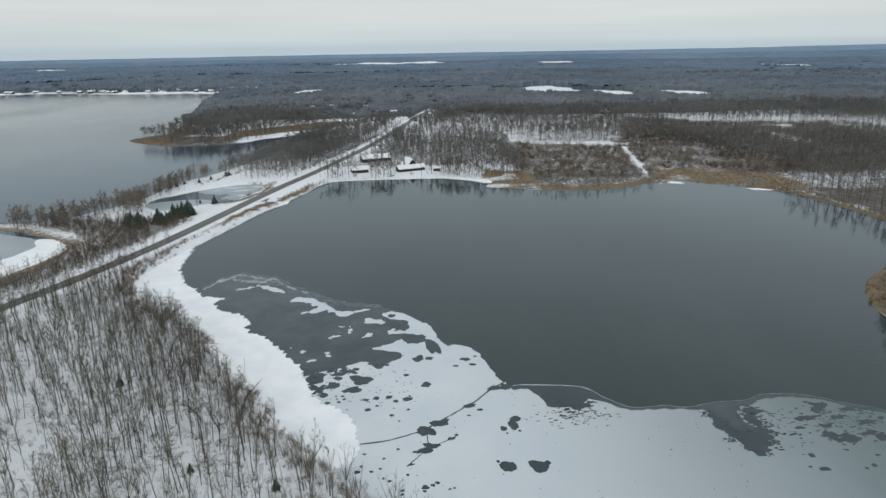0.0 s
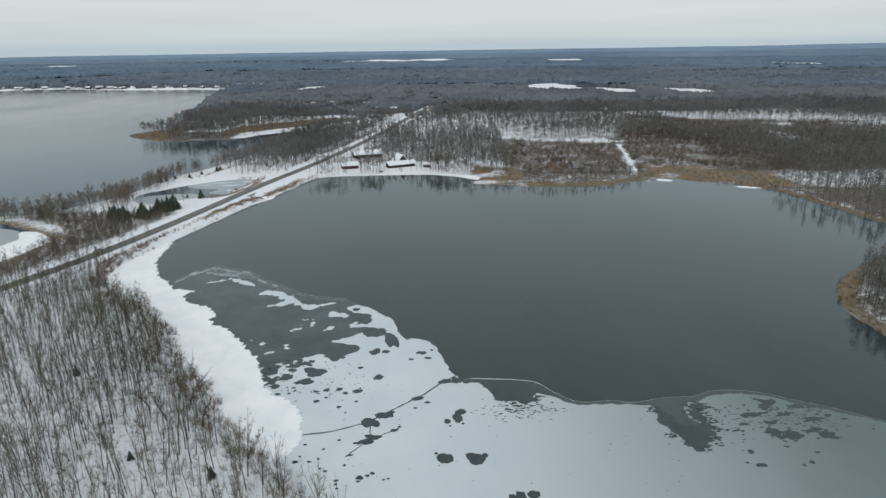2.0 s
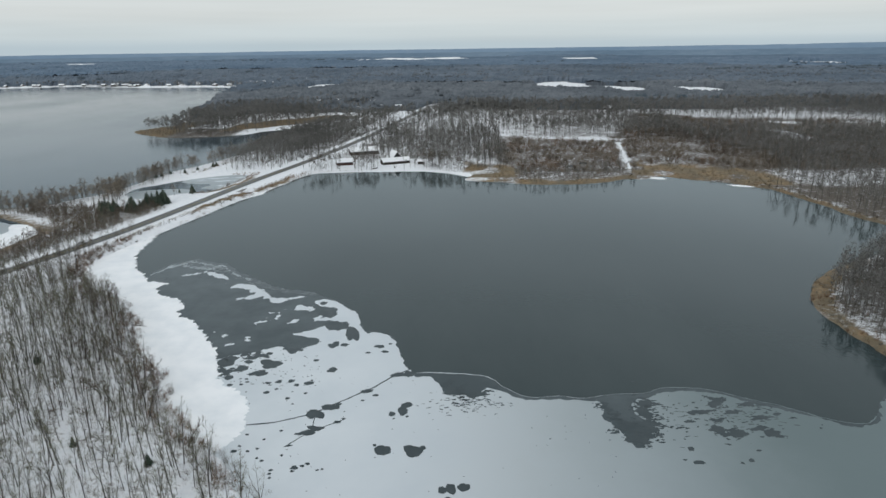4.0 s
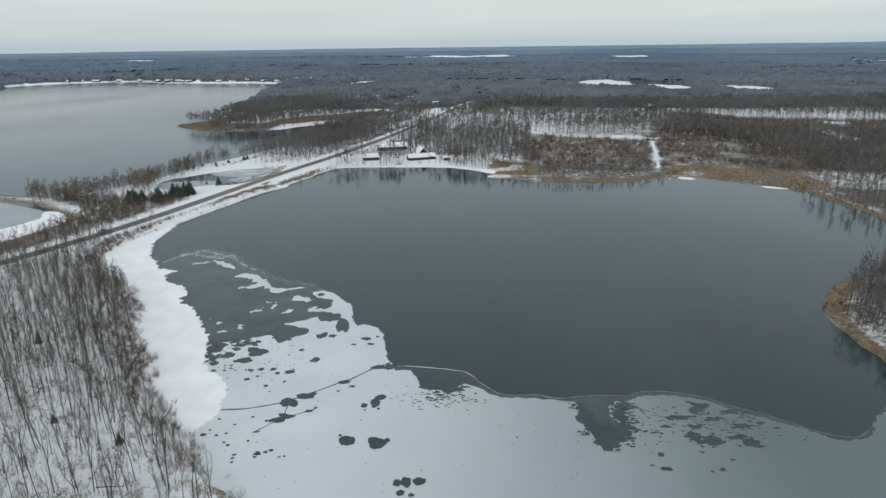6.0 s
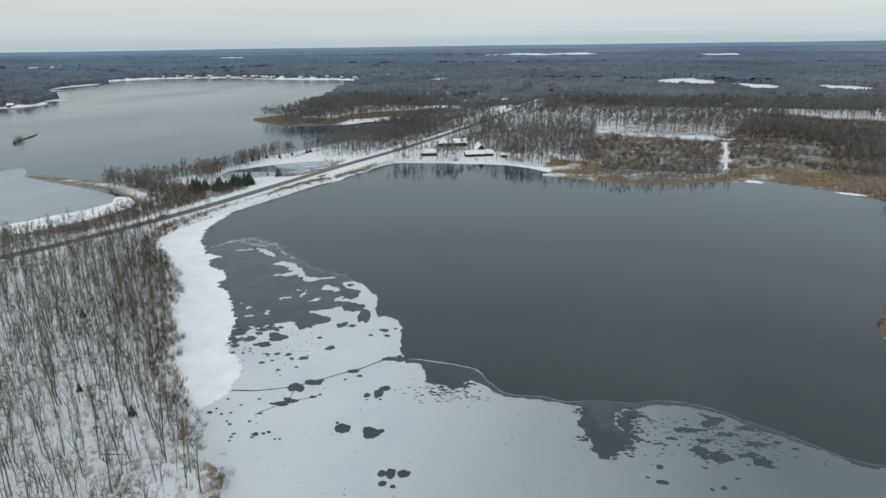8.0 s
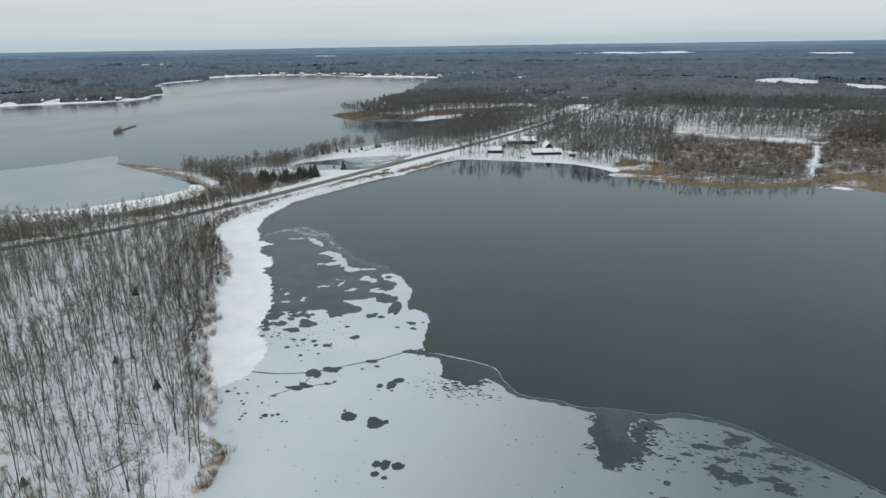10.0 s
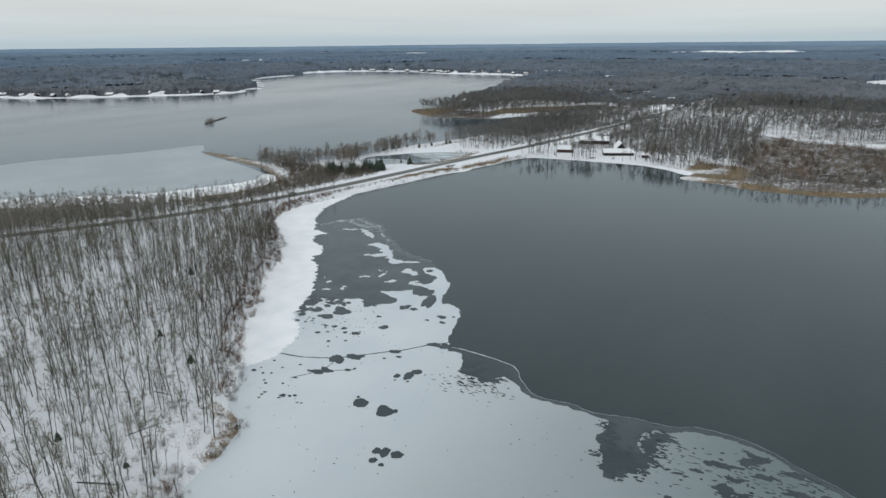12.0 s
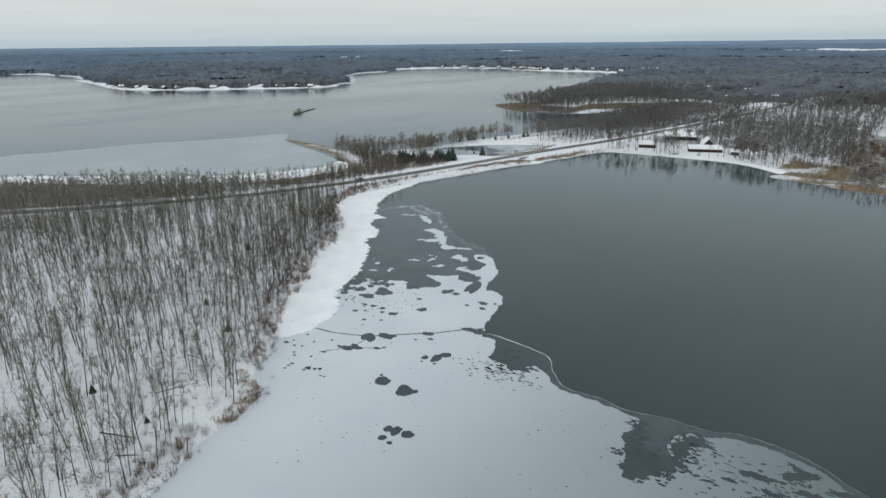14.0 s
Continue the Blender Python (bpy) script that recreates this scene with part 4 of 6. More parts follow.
ribbon("ice_crack", ragged(curve_through([(-4.6, 135), (-4.4, 132.5), (-3.8, 130)], 0.5), 0.1, 1.5, 33, False), 0.25, 0.062, POOL, grey, 7)
rim = curve_through(SKIM_EDGE[15:35], 0.6)
for a, b, w in ((2, 38, 0.3), (38, 70, 0.12), (70, 118, 0.14), (118, 165, 0.22), (165, 205, 0.3), (205, 250, 0.16)):
    if b < len(rim):
        ribbon("ice_rim", ragged(rim[a:b + 1], 0.25, 1.6, 34 + a, False), w, 0.05, ICE, skim, 8 + a, 1.0)

# fine specks and slush fringes, too many to count
speck_v, speck_f = [], []


def speck(x, y, a, b, turn, seed, z):
    ring = blob(x, y, a, b, seed, turn, 0.8, 9)
    o = len(speck_v)
    speck_v.append((x, y, z))
    speck_v.extend((u, v, z) for u, v in ring)
    speck_f.extend((o, o + 1 + i, o + 1 + (i + 1) % 9) for i in range(9))


rnd = random.Random(5)
for k in range(150):
    speck(rnd.gauss(34, 4.5), rnd.gauss(143.5, 2.6), rnd.uniform(0.15, 0.8), rnd.uniform(0.08, 0.3), rnd.uniform(-30, 30), k, 0.064)
for k in range(140):
    speck(rnd.gauss(100, 9), rnd.gauss(138, 5), rnd.uniform(0.15, 0.9), rnd.uniform(0.08, 0.32), rnd.uniform(-20, 30), k + 200, 0.064)
for k in range(110):
    speck(rnd.gauss(80.5, 3), rnd.gauss(137, 6), rnd.uniform(0.15, 0.8), rnd.uniform(0.1, 0.35), rnd.uniform(-20, 30), k + 600, 0.064)
for k in range(120):
    speck(rnd.uniform(-42, -8), rnd.gauss(158, 9), rnd.uniform(0.1, 0.4), rnd.uniform(0.1, 0.3), 0, k + 800, 0.064)
for k in range(150):
    speck(rnd.uniform(-25, 70), rnd.uniform(85, 175), rnd.uniform(0.06, 0.25), rnd.uniform(0.06, 0.2), 0, k + 1000, 0.064)
speck_pos = np.array(speck_v)
tagged(part("melt_specks", mesh_of("melt_specks", speck_v, speck_f, [POOL]), POOL, grey), kind="stuff")

# ice on the outer lake, the pond and the cove
outer_ice = sheet("outer_lake_ice", ragged(curve_through([(-423, 178), (-411, 211), (-399, 270), (-367, 327), (-353, 374), (-335, 366), (-318, 350), (-284, 339), (-240, 325), (-205, 309), (-180, 290), (-180, 262), (-190, 235), (-250, 180), (-310, 130), (-400, 60)], 3, True), 0.8, 12, 41), 0.03, 0.03, THIN_ICE)
tagged(outer_ice, "thin pale grey ice on the outer lake behind the spit", "ice", kind="structure")
rim_snow = sheet("shore_snow", ragged(curve_through([(-330, 140), (-261, 180), (-210, 218), (-190, 240), (-184, 270), (-180, 298), (-196, 311), (-212, 313), (-205, 300), (-207, 284), (-215, 266), (-223, 248), (-240, 230), (-280, 199), (-335, 157)], 3, True), 1.6, 8, 42), 0.07, 0.07, SNOW_ICE)
tagged(rim_snow, "snow drifted on the ice beside the reedy spit", "ice", kind="structure")
pond_ice = sheet("pond_ice", ragged(curve_through([(-190, 382), (-181, 396), (-168, 400), (-156, 401), (-146, 393), (-155, 380), (-164, 370), (-178, 370)], 2, True), 1, 6, 43), 0.03, 0.03, THIN_ICE)
tagged(pond_ice, "pale grey ice on the roadside pond's near end", "ice", kind="structure")
pond_far_ice = sheet("pond_far_ice", ragged(curve_through([(-168, 424), (-163, 438), (-146, 450), (-124, 450), (-119, 424), (-124, 402), (-130, 385), (-136, 398), (-146, 404), (-143, 414), (-156, 417)], 2, True), 1.6, 6, 44), 0.03, 0.03, THIN_ICE)
tagged(pond_far_ice, "patchy grey ice on the roadside pond's far end", "ice", kind="structure")
lace("pond_slush", [(-150, 436, 9, 2.2), (-138, 428, 7, 2.0), (-132, 440, 6, 2.0), (-156, 428, 5, 1.5), (-134, 412, 4, 2.5)], 0.4, 1.3, 1.2, 0.045, ICE, pond_far_ice, 66, "white slushy streaks on the pond ice")
cove_snow = sheet("cove_snow", ragged(curve_through([(-217, 688), (-195, 697), (-158, 732), (-115, 775), (-112, 795), (-150, 764), (-190, 730), (-212, 692)], 4, True), 1.5, 9, 45), 0.07, 0.05, SNOW_ICE)
tagged(cove_snow, "snow-covered ice at the head of the cove", "ice", kind="structure")
bay_rim = sheet("bay_ice_rim", ragged(curve_through([(-93, 445), (-76, 455), (-50, 459), (-20, 461), (0, 461), (20, 452), (33, 442), (42, 448), (24, 465), (0, 472), (-50, 468), (-80, 463)], 3, True), 0.8, 8, 46), 0.06, 0.05, SNOW_ICE)
tagged(bay_rim, "pale ice rim along the bay's far shore", "ice", kind="structure")
for x, y, a, b in ((164, 436, 8, 3.4), (214, 410, 9, 3.0)):
    tagged(sheet("shore_floe", blob(x, y, a, b, x, -20, 0.5, 30), 0.06, 0.05, SNOW_ICE), "white patch of snowy ice at the marsh edge", "ice", kind="structure")
embank = sheet("causeway_ice_rim", ragged(curve_through([(-124, 296), (-118, 321), (-113, 343), (-106, 370), (-98, 388), (-104, 398), (-116, 350), (-128, 310)], 3, True), 0.9, 6, 47), 0.06, 0.05, SNOW_ICE)
tagged(embank, "narrow snowy ice rim along the causeway", "ice", kind="structure")

# ---- the road over the causeway ----
rl = curve_through(ROAD, 3.0)


def lane(name, offset, width, lift, mat, parent=None, dashes=None):
    tan = np.gradient(rl[:, :2], axis=0)
    nor = np.stack([tan[:, 1], -tan[:, 0]], 1) / np.linalg.norm(tan, axis=1)[:, None]
    a, b = rl[:, :2] + nor * (offset - width / 2), rl[:, :2] + nor * (offset + width / 2)
    n = len(rl)
    verts = np.concatenate([np.c_[a, rl[:, 2] + lift], np.c_[b, rl[:, 2] + lift]])
    tris = [t for i in range(n - 1) if not dashes or i % dashes < dashes / 2 for t in ((i, i + n, i + n + 1), (i, i + n + 1, i + 1))]
    return part(name, mesh_of(name, verts, tris, [mat]), mat, parent)


road = tagged(lane("road", 0, 6.9, 0.06, ASPHALT), "dark wet two-lane asphalt road with snowy shoulders", "road", kind="structure")
lane("centre_line", 0, 0.28, 0.072, LINE, road)
trail_n = len(trail_line)
tz = terrain(trail_line[:, 0], trail_line[:, 1]) + 0.6
trail = part("trail", mesh_of("trail", [(x - 1.15, y, z) for (x, y), z in zip(trail_line, tz)] + [(x + 1.15, y, z) for (x, y), z in zip(trail_line, tz)],
                              [t for i in range(trail_n - 1) for t in ((i, i + trail_n, i + trail_n + 1), (i, i + trail_n + 1, i + 1))], [SNOW]), SNOW)
tagged(trail, "straight snow-covered boardwalk through the marsh", "path", kind="structure")

# culvert under the causeway
culvert = thing("culvert", (-112.6, 390, 0), -14, "low concrete culvert under the causeway road", "culvert")
wall = box(-0.4, 0.4, -7, -3, -1.0, 2.1)
box(-0.4, 0.4, 3, 7, -1.0, 2.1, wall)
box(-0.4, 0.4, -3, 3, 1.5, 2.1, wall)
part("headwall", wall, CONCRETE, culvert)
# a near-black box fills the mouth in place of real shade
part("opening_shade", box(-1.6, -0.4, -2.9, 2.9, -0.8, 1.45), RUBBER_AND_SHADE, culvert, "near-black box standing for the shade in the opening")
for side in (-1, 1):
    part("wingwall", box(0.0, 4.0, side * 6.6 - 0.25, side * 6.6 + 0.25, -1.0, 1.2, bevel=0.08), CONCRETE, culvert)


# ---- trees ----
def tube(points, radii, sides, twist=0.0):
    """A tapered limb round a line of points; verts and triangles."""
    p = np.array(points, float)
    v, f = [], []
    for i, (q, r) in enumerate(zip(p, radii)):
        d = p[min(i + 1, len(p) - 1)] - p[max(i - 1, 0)]
        d /= np.linalg.norm(d) + 1e-9
        u = np.cross(d, (0.31, 0.95, 0.1))
        u /= np.linalg.norm(u) + 1e-9
        w = np.cross(d, u)
        for k in range(sides):
            a = twist + 2 * math.pi * k / sides
            v.append(q + r * (math.cos(a) * u + math.sin(a) * w))
    for i in range(len(p) - 1):
        for k in range(sides):
            a, b = i * sides + k, i * sides + (k + 1) % sides
            f += [(a, b, b + sides), (a, b + sides, a + sides)]
    return v, f


class Heap:
    """Gathers limbs into one shape, with a material number for each triangle."""

    def __init__(self):
        self.v, self.f, self.m = [], [], []

    def add(self, made, m=0):
        v, f = made
        o = len(self.v)
        self.v += list(v)
        self.f += [(a + o, b + o, c + o) for a, b, c in f]
        self.m += [m] * len(f)

    def twig(self, base, tip, width, m=1):
        d = np.cross(np.subtract(tip, base), (0.2, 0.5, 0.84))
        d = d / (np.linalg.norm(d) + 1e-9) * width / 2
        self.add(([np.subtract(base, d), np.add(base, d), np.array(tip, float)], [(0, 1, 2)]), m)

    def spray(self, base, tip, width, m=1):
        """A fan of fine twigs, narrow at its root."""
        base, tip = np.array(base, float), np.array(tip, float)
        d = np.cross(tip - base, (0.2, 0.5, 0.84))
        d = d / (np.linalg.norm(d) + 1e-9) * width / 2
        self.add(([base, tip - d, tip + d], [(0, 1, 2)]), m)

    def arrays(self):
        return np.array(self.v), np.array(self.f), np.array(self.m)


def bare_tree(seed, height, limbs, twigs, sides=4, levels=4, bole=0.5, spread=0.2, thick=0.0078, twig_w=0.05, solid=True, fans=False):
    """A leafless tree: bole, rising limbs, and fine twigs."""
    r = random.Random(seed)
    h = Heap()
    lean = (r.gauss(0, 0.045), r.gauss(0, 0.045))
    bend = r.uniform(-0.05, 0.05)
    marks = [i / levels for i in range(levels + 1)]
    line = [np.array((height * (lean[0] * t + bend * math.sin(3 * t)), height * lean[1] * t, height * t - 0.4 * (t == 0))) for t in marks]
    h.add(tube(line, [height * thick * (1.1 - 0.95 * t ** 1.3) for t in marks], sides))
    ends = []
    for i in range(limbs):
        t = bole + (0.98 - bole) * (i + r.random()) / limbs
        k = min(levels - 1, int(t * levels))
        base = line[k] + (line[k + 1] - line[k]) * (t * levels - k)
        az, up = r.uniform(0, 2 * math.pi), r.uniform(0.45, 1.6)
        length = height * spread * (1.2 - 0.7 * (t - bole) / (1 - bole)) * r.uniform(0.7, 1.25)
        d = np.array([math.cos(az), math.sin(az), up])
        tip = base + d / np.linalg.norm(d) * length
        if solid:
            h.add(tube([base, tip], [height * thick * 0.34, height * thick * 0.06], 3))
        else:
            h.twig(base, tip, height * thick * 0.9, 0)
        ends.append((base, tip, length))
    for i in range(twigs):
        base, tip, length = r.choice(ends)
        q = base + (tip - base) * (0.15 + 0.85 * math.sqrt(r.random()))
        d = np.array([r.gauss(0, 1), r.gauss(0, 1), abs(r.gauss(0.8, 0.6))])
        (h.spray if fans else h.twig)(q, q + d / np.linalg.norm(d) * length * r.uniform(0.3, 0.7), twig_w)
    return h.arrays()


def forked_tree(seed, height, twigs, thick=0.0068, twig_w=0.042, spread=0.15):
    """A slender forest tree: a wavering bole that forks into steep leaders, thin limbs and very fine twigs."""
    r = random.Random(seed)
    h = Heap()
    lean = np.array((r.gauss(0, 0.06), r.gauss(0, 0.06)))
    wave = np.array((r.gauss(0, 0.022), r.gauss(0, 0.022)))
    turn = r.uniform(0, 6)

    def stem(t):
        xy = height * (lean * t + wave * math.sin(4.2 * t + turn) * t)
        return np.array((xy[0], xy[1], height * t - 0.4 * (t == 0)))
    marks = (0.0, 0.25, 0.5, 0.75, 1.0)
    rad = [height * thick * (1.15 - 0.98 * t ** 0.9) for t in marks]
    h.add(tube([stem(t) for t in marks], rad, 4))
    ends = []
    for i in range(r.choice((1, 2, 2, 3))):
        t = r.uniform(0.3, 0.62)
        base, az = stem(t), r.uniform(0, 2 * math.pi)
        out = np.array((math.cos(az), math.sin(az), 0.0))
        length = height * (0.92 - t) * r.uniform(0.75, 1.05)
        mid = base + out * length * 0.2 + np.array((0, 0, length * 0.5))
        tip = base + out * length * r.uniform(0.28, 0.42) + np.array((0, 0, length))
        h.add(tube([base, mid, tip], [height * thick * 0.6, height * thick * 0.38, height * thick * 0.1], 3))
        ends += [(mid, tip, length * 0.6), (base, mid, length * 0.5)]
    for i in range(8):
        t = r.uniform(0.3, 0.97)
        base, az = stem(t), r.uniform(0, 2 * math.pi)
        length = height * spread * (1.5 - t) * r.uniform(0.6, 1.25)
        d = np.array((math.cos(az), math.sin(az), r.uniform(0.5, 1.9)))
        tip = base + d / np.linalg.norm(d) * length
        h.twig(base, tip, height * thick * 0.75, 0)
        ends.append((base, tip, length))
    for i in range(twigs):
        base, tip, length = r.choice(ends)
        q = base + (tip - base) * (0.1 + 0.9 * math.sqrt(r.random()))
        d = np.array([r.gauss(0, 0.8), r.gauss(0, 0.8), abs(r.gauss(0.9, 0.5))])
        h.twig(q, q + d / np.linalg.norm(d) * r.uniform(0.7, 1.0) * (0.5 + length * 0.42), twig_w)
    return h.arrays()


def leaning_tree(seed, height):
    """A stout old shore tree: a crooked bole that leans out, heavy bent limbs and a tangle of twigs. It leans towards +x."""
    r = random.Random(seed)
    h = Heap()
    tilt = r.uniform(0.35, 0.7)
    line = [np.array((height * tilt * t ** 1.5, height * 0.05 * math.sin(5 * t + seed), height * 0.85 * t - 0.4 * (t == 0))) for t in (0, 0.2, 0.4, 0.6, 0.8, 1.0)]
    h.add(tube(line, [height * 0.024 * (1.1 - t) for t in (0, 0.2, 0.4, 0.6, 0.8, 1.0)], 6))
    ends = []
    for i in range(11):
        k = r.randint(1, 4)
        base = line[k] + (line[k + 1] - line[k]) * r.random()
        d = np.array((r.gauss(0.25, 0.7), r.gauss(0, 0.8), r.uniform(0.1, 0.9)))
        length = height * r.uniform(0.25, 0.5) * (1.15 - k / 6)
        mid = base + d / np.linalg.norm(d) * length * 0.55
        tip = mid + (d / np.linalg.norm(d) + np.array((0, 0, 0.5))) * length * 0.42
        h.add(tube([base, mid, tip], [height * 0.0095, height * 0.006, height * 0.0015], 4))
        ends += [(base, mid, length * 0.6), (mid, tip, length * 0.6), (mid, tip, length * 0.6)]
    for i in range(260):
        base, tip, length = r.choice(ends)
        q = base + (tip - base) * r.random()
        d = np.array([r.gauss(0, 1), r.gauss(0, 1), abs(r.gauss(0.4, 0.6))])
        h.twig(q, q + d / np.linalg.norm(d) * (0.5 + length * r.uniform(0.25, 0.6)), 0.05)
    return h.arrays()


def bush(seed, height, stems, width=0.5, stem_w=0.05, forks=2, rise=0.45):
    """A clump of bare stems that forks upwards."""
    r = random.Random(seed)
    h = Heap()
    for i in range(stems):
        az, out = r.uniform(0, 2 * math.pi), width * height * math.sqrt(r.random())
        base = np.array((rise * out * math.cos(az), rise * out * math.sin(az), -0.1))
        tip = np.array((out * math.cos(az) + r.gauss(0, 0.06) * height, out * math.sin(az) + r.gauss(0, 0.06) * height, height * r.uniform(0.5, 1.05)))
        h.twig(base, tip, stem_w, 0)
        for _ in range(forks):
            q = base + (tip - base) * r.uniform(0.35, 0.9)
            d = np.array([r.gauss(0, 0.6), r.gauss(0, 0.6), r.uniform(0.1, 1.0)])
            h.twig(q, q + d * height * 0.28, stem_w * 0.8, 0)
    return h.arrays()


def conifer(seed, height, tiers=9, boughs=8, wide=0.24):
    """A spruce: a bole and tiers of drooping boughs."""
    r = random.Random(seed)
    h = Heap()
    h.add(tube([(0, 0, -0.3), (0, 0, height * 0.5), (0, 0, height)], [height * 0.022, height * 0.014, 0.01], 5))
    h.add(tube([(0, 0, height * 0.1), (0, 0, height * 0.6), (0, 0, height * 1.02)], [height * 0.05, height * 0.035, 0.01], 6), 1)
    for i in range(tiers):
        t = 0.1 + 0.86 * i / tiers
        reach = height * wide * (1.06 - t) * r.uniform(0.85, 1.15)
        for k in range(boughs):
            az = 2 * math.pi * (k + r.random()) / boughs
            c, s = math.cos(az), math.sin(az)
            z = height * t
            w = reach * 0.42
            tip = (reach * c, reach * s, z - reach * r.uniform(0.15, 0.45))
            mid = np.array((reach * 0.55 * c, reach * 0.55 * s, z - reach * 0.02))
            side = np.array((-s, c, 0)) * w * 0.5
            root = (0, 0, z + height * 0.05)
            h.add(([root, mid - side + (0, 0, -0.1 * reach), mid + (0, 0, 0.12 * reach), mid + side + (0, 0, -0.1 * reach), tip], [(0, 1, 2), (0, 2, 3), (1, 4, 2), (2, 4, 3)]), 1)
    return h.arrays()


def clump(seed, wide, high, points=10, flat=0.6):
    """A far piece of leafless canopy: several rounded crowns that run into one another."""
    r = random.Random(seed)
    h = Heap()
    for i in range(points):
        az, out = r.uniform(0, 2 * math.pi), wide * 0.62 * math.sqrt(r.random())
        x, y = out * math.cos(az), out * math.sin(az)
        top, w = high * r.uniform(0.86, 1.04), wide * r.uniform(0.17, 0.27)
        turn = r.uniform(0, 3)
        low = [(x + w * math.cos(turn + k * 1.2566), y + w * math.sin(turn + k * 1.2566), top * r.uniform(flat - 0.16, flat)) for k in range(5)]
        h.add((low + [(x + r.uniform(-0.2, 0.2) * w, y, top)], [(k, (k + 1) % 5, 5) for k in range(5)]))
    return h.arrays()


def scatter(name, templates, spots, mats, label, category, seed, soft=False):
    """Sets copies of a few shapes at many spots, all in one object of its kind."""
    rng = np.random.default_rng(seed)
    pick = rng.integers(0, len(templates), len(spots))
    allv, allf, allm, o = [], [], [], 0
    for k, (v, f, m) in enumerate(templates):
        s = spots[pick == k]
        n = len(s)
        if not n:
            continue
        a = rng.uniform(0, 2 * np.pi, n)
        ca, sa, sc = np.cos(a)[:, None], np.sin(a)[:, None], s[:, 3][:, None]
        x = (v[:, 0] * ca - v[:, 1] * sa) * sc + s[:, 0][:, None]
        y = (v[:, 0] * sa + v[:, 1] * ca) * sc + s[:, 1][:, None]
        z = v[:, 2] * sc * rng.uniform(0.9, 1.1, (n, 1)) + s[:, 2][:, None]
        allv.append(np.stack([x, y, z], 2).reshape(-1, 3))
        allf.append((f[None] + (np.arange(n) * len(v))[:, None, None] + o).reshape(-1, 3))
        allm.append(np.tile(m, n))
        o += n * len(v)
    ob = part(name, mesh_of(name, np.concatenate(allv), np.concatenate(allf), mats, np.concatenate(allm), soft), None)
    return tagged(ob, label, category, kind="stuff")


def spots_in(x0, x1, y0, y1, gap, seed, keep, size=(0.75, 1.15)):
    """Uneven spots over a rectangle of the plan, kept by a chance that depends on the place."""
    rng = np.random.default_rng(seed)
    X, Y = np.meshgrid(np.arange(x0, x1, gap), np.arange(y0, y1, gap))
    x, y = X.ravel() + rng.uniform(-0.6, 0.6, X.size) * gap, Y.ravel() + rng.uniform(-0.6, 0.6, X.size) * gap
    d = shore_distance(x, y)
    ok = rng.random(len(x)) < keep(x, y, d)
    x, y, d = x[ok], y[ok], d[ok]
    return np.stack([x, y, terrain(x, y, d), rng.uniform(*size, len(x))], 1)


def clear_of(x, y, road_gap=9.0):
    return road_near(x, y)[0] > road_gap


def bare_edge(y):
    """Where the brown roadside woods give way to the open grey woods of the shore."""
    return np.interp(y, [0, 60, 91, 114, 155, 190, 221], [-120, -150, -166, -176, -178, -164, -154])


def seen_west(x, y):
    """The part of the western woods that the shore walk overlooks."""
    return (y > 40 + (10 - x) * 0.18) & (x < 30)


NEAR_TREES = [forked_tree(100 + k, 16.0, 180, 0.0074, 0.055) for k in range(9)]
SAPLINGS = [forked_tree(150 + k, 8.5, 50, 0.006, 0.05, 0.2) for k in range(5)]
MID_TREES = [bare_tree(200 + k, 12.5, 9, 60, 3, 2, bole=0.3 + 0.06 * (k % 3), spread=0.22, thick=0.011, twig_w=0.2, solid=False, fans=True) for k in range(6)]
WOOD_TREES = [bare_tree(250 + k, 14.0, 9, 76, 3, 2, bole=0.36 + 0.06 * (k % 3), spread=0.19, thick=0.0105, twig_w=0.3, solid=False, fans=True) for k in range(6)]
ROUND_TREES = [bare_tree(350 + k, 8.5, 11, 84, 3, 2, bole=0.16, spread=0.33, thick=0.016, twig_w=0.22, solid=False, fans=True) for k in range(5)]
FAR_TREES = [bare_tree(300 + k, 14.0, 7, 56, 3, 1, bole=0.5 + 0.05 * (k % 3), spread=0.23, thick=0.013, twig_w=0.6, solid=False, fans=True) for k in range(6)]
BUSHES = [bush(400 + k, 2.8, 30, 0.5, 0.035) for k in range(4)]
BANK_BUSHES = [bush(440 + k, 2.6, 26, 0.6, 0.075) for k in range(4)]
THICKETS = [bush(500 + k, 4.6, 24, 0.6, 0.12, 2, 0.75) for k in range(5)]
REEDS = [bush(600 + k, 1.1, 16, 1.0, 0.10, 0, 0.8) for k in range(3)]
TUFTS = [clump(700 + k, 13, 12.5, 6, 0.7) for k in range(5)]
PINE_CLUMPS = [clump(720 + k, 20, 15.0, 12, 0.6) for k in range(4)]
BACK_TREES = [forked_tree(170 + k, 14.5, 90, 0.0068, 0.1, 0.17) for k in range(6)]
SPRUCES = [conifer(800 + k, 6.6, 9, 9, 0.38 + 0.05 * k) for k in range(3)]

# the western woods: the nearest trees one by one, the rest in one mass
west_all = spots_in(-340, 26, 20, 300, 3.8, 51, lambda x, y, d: 0.95 * (d > 4) * seen_west(x, y) * clear_of(x, y, 8) * (0.3 + 0.7 * smooth(0.25, 0.45, grain(x, y, 15, 21))), (0.55, 1.05))
west_all = west_all[west_all[:, 0] > bare_edge(west_all[:, 1]) - 4]
west_all[:, 3] *= 1 - 0.15 * smooth(110, 190, np.hypot(west_all[:, 0] + 10, west_all[:, 1] - 80))
near_rank = np.argsort(np.hypot(west_all[:, 0] + 22, west_all[:, 1] - 92))
singles, rest = west_all[near_rank[:300]], west_all[near_rank[300:]]
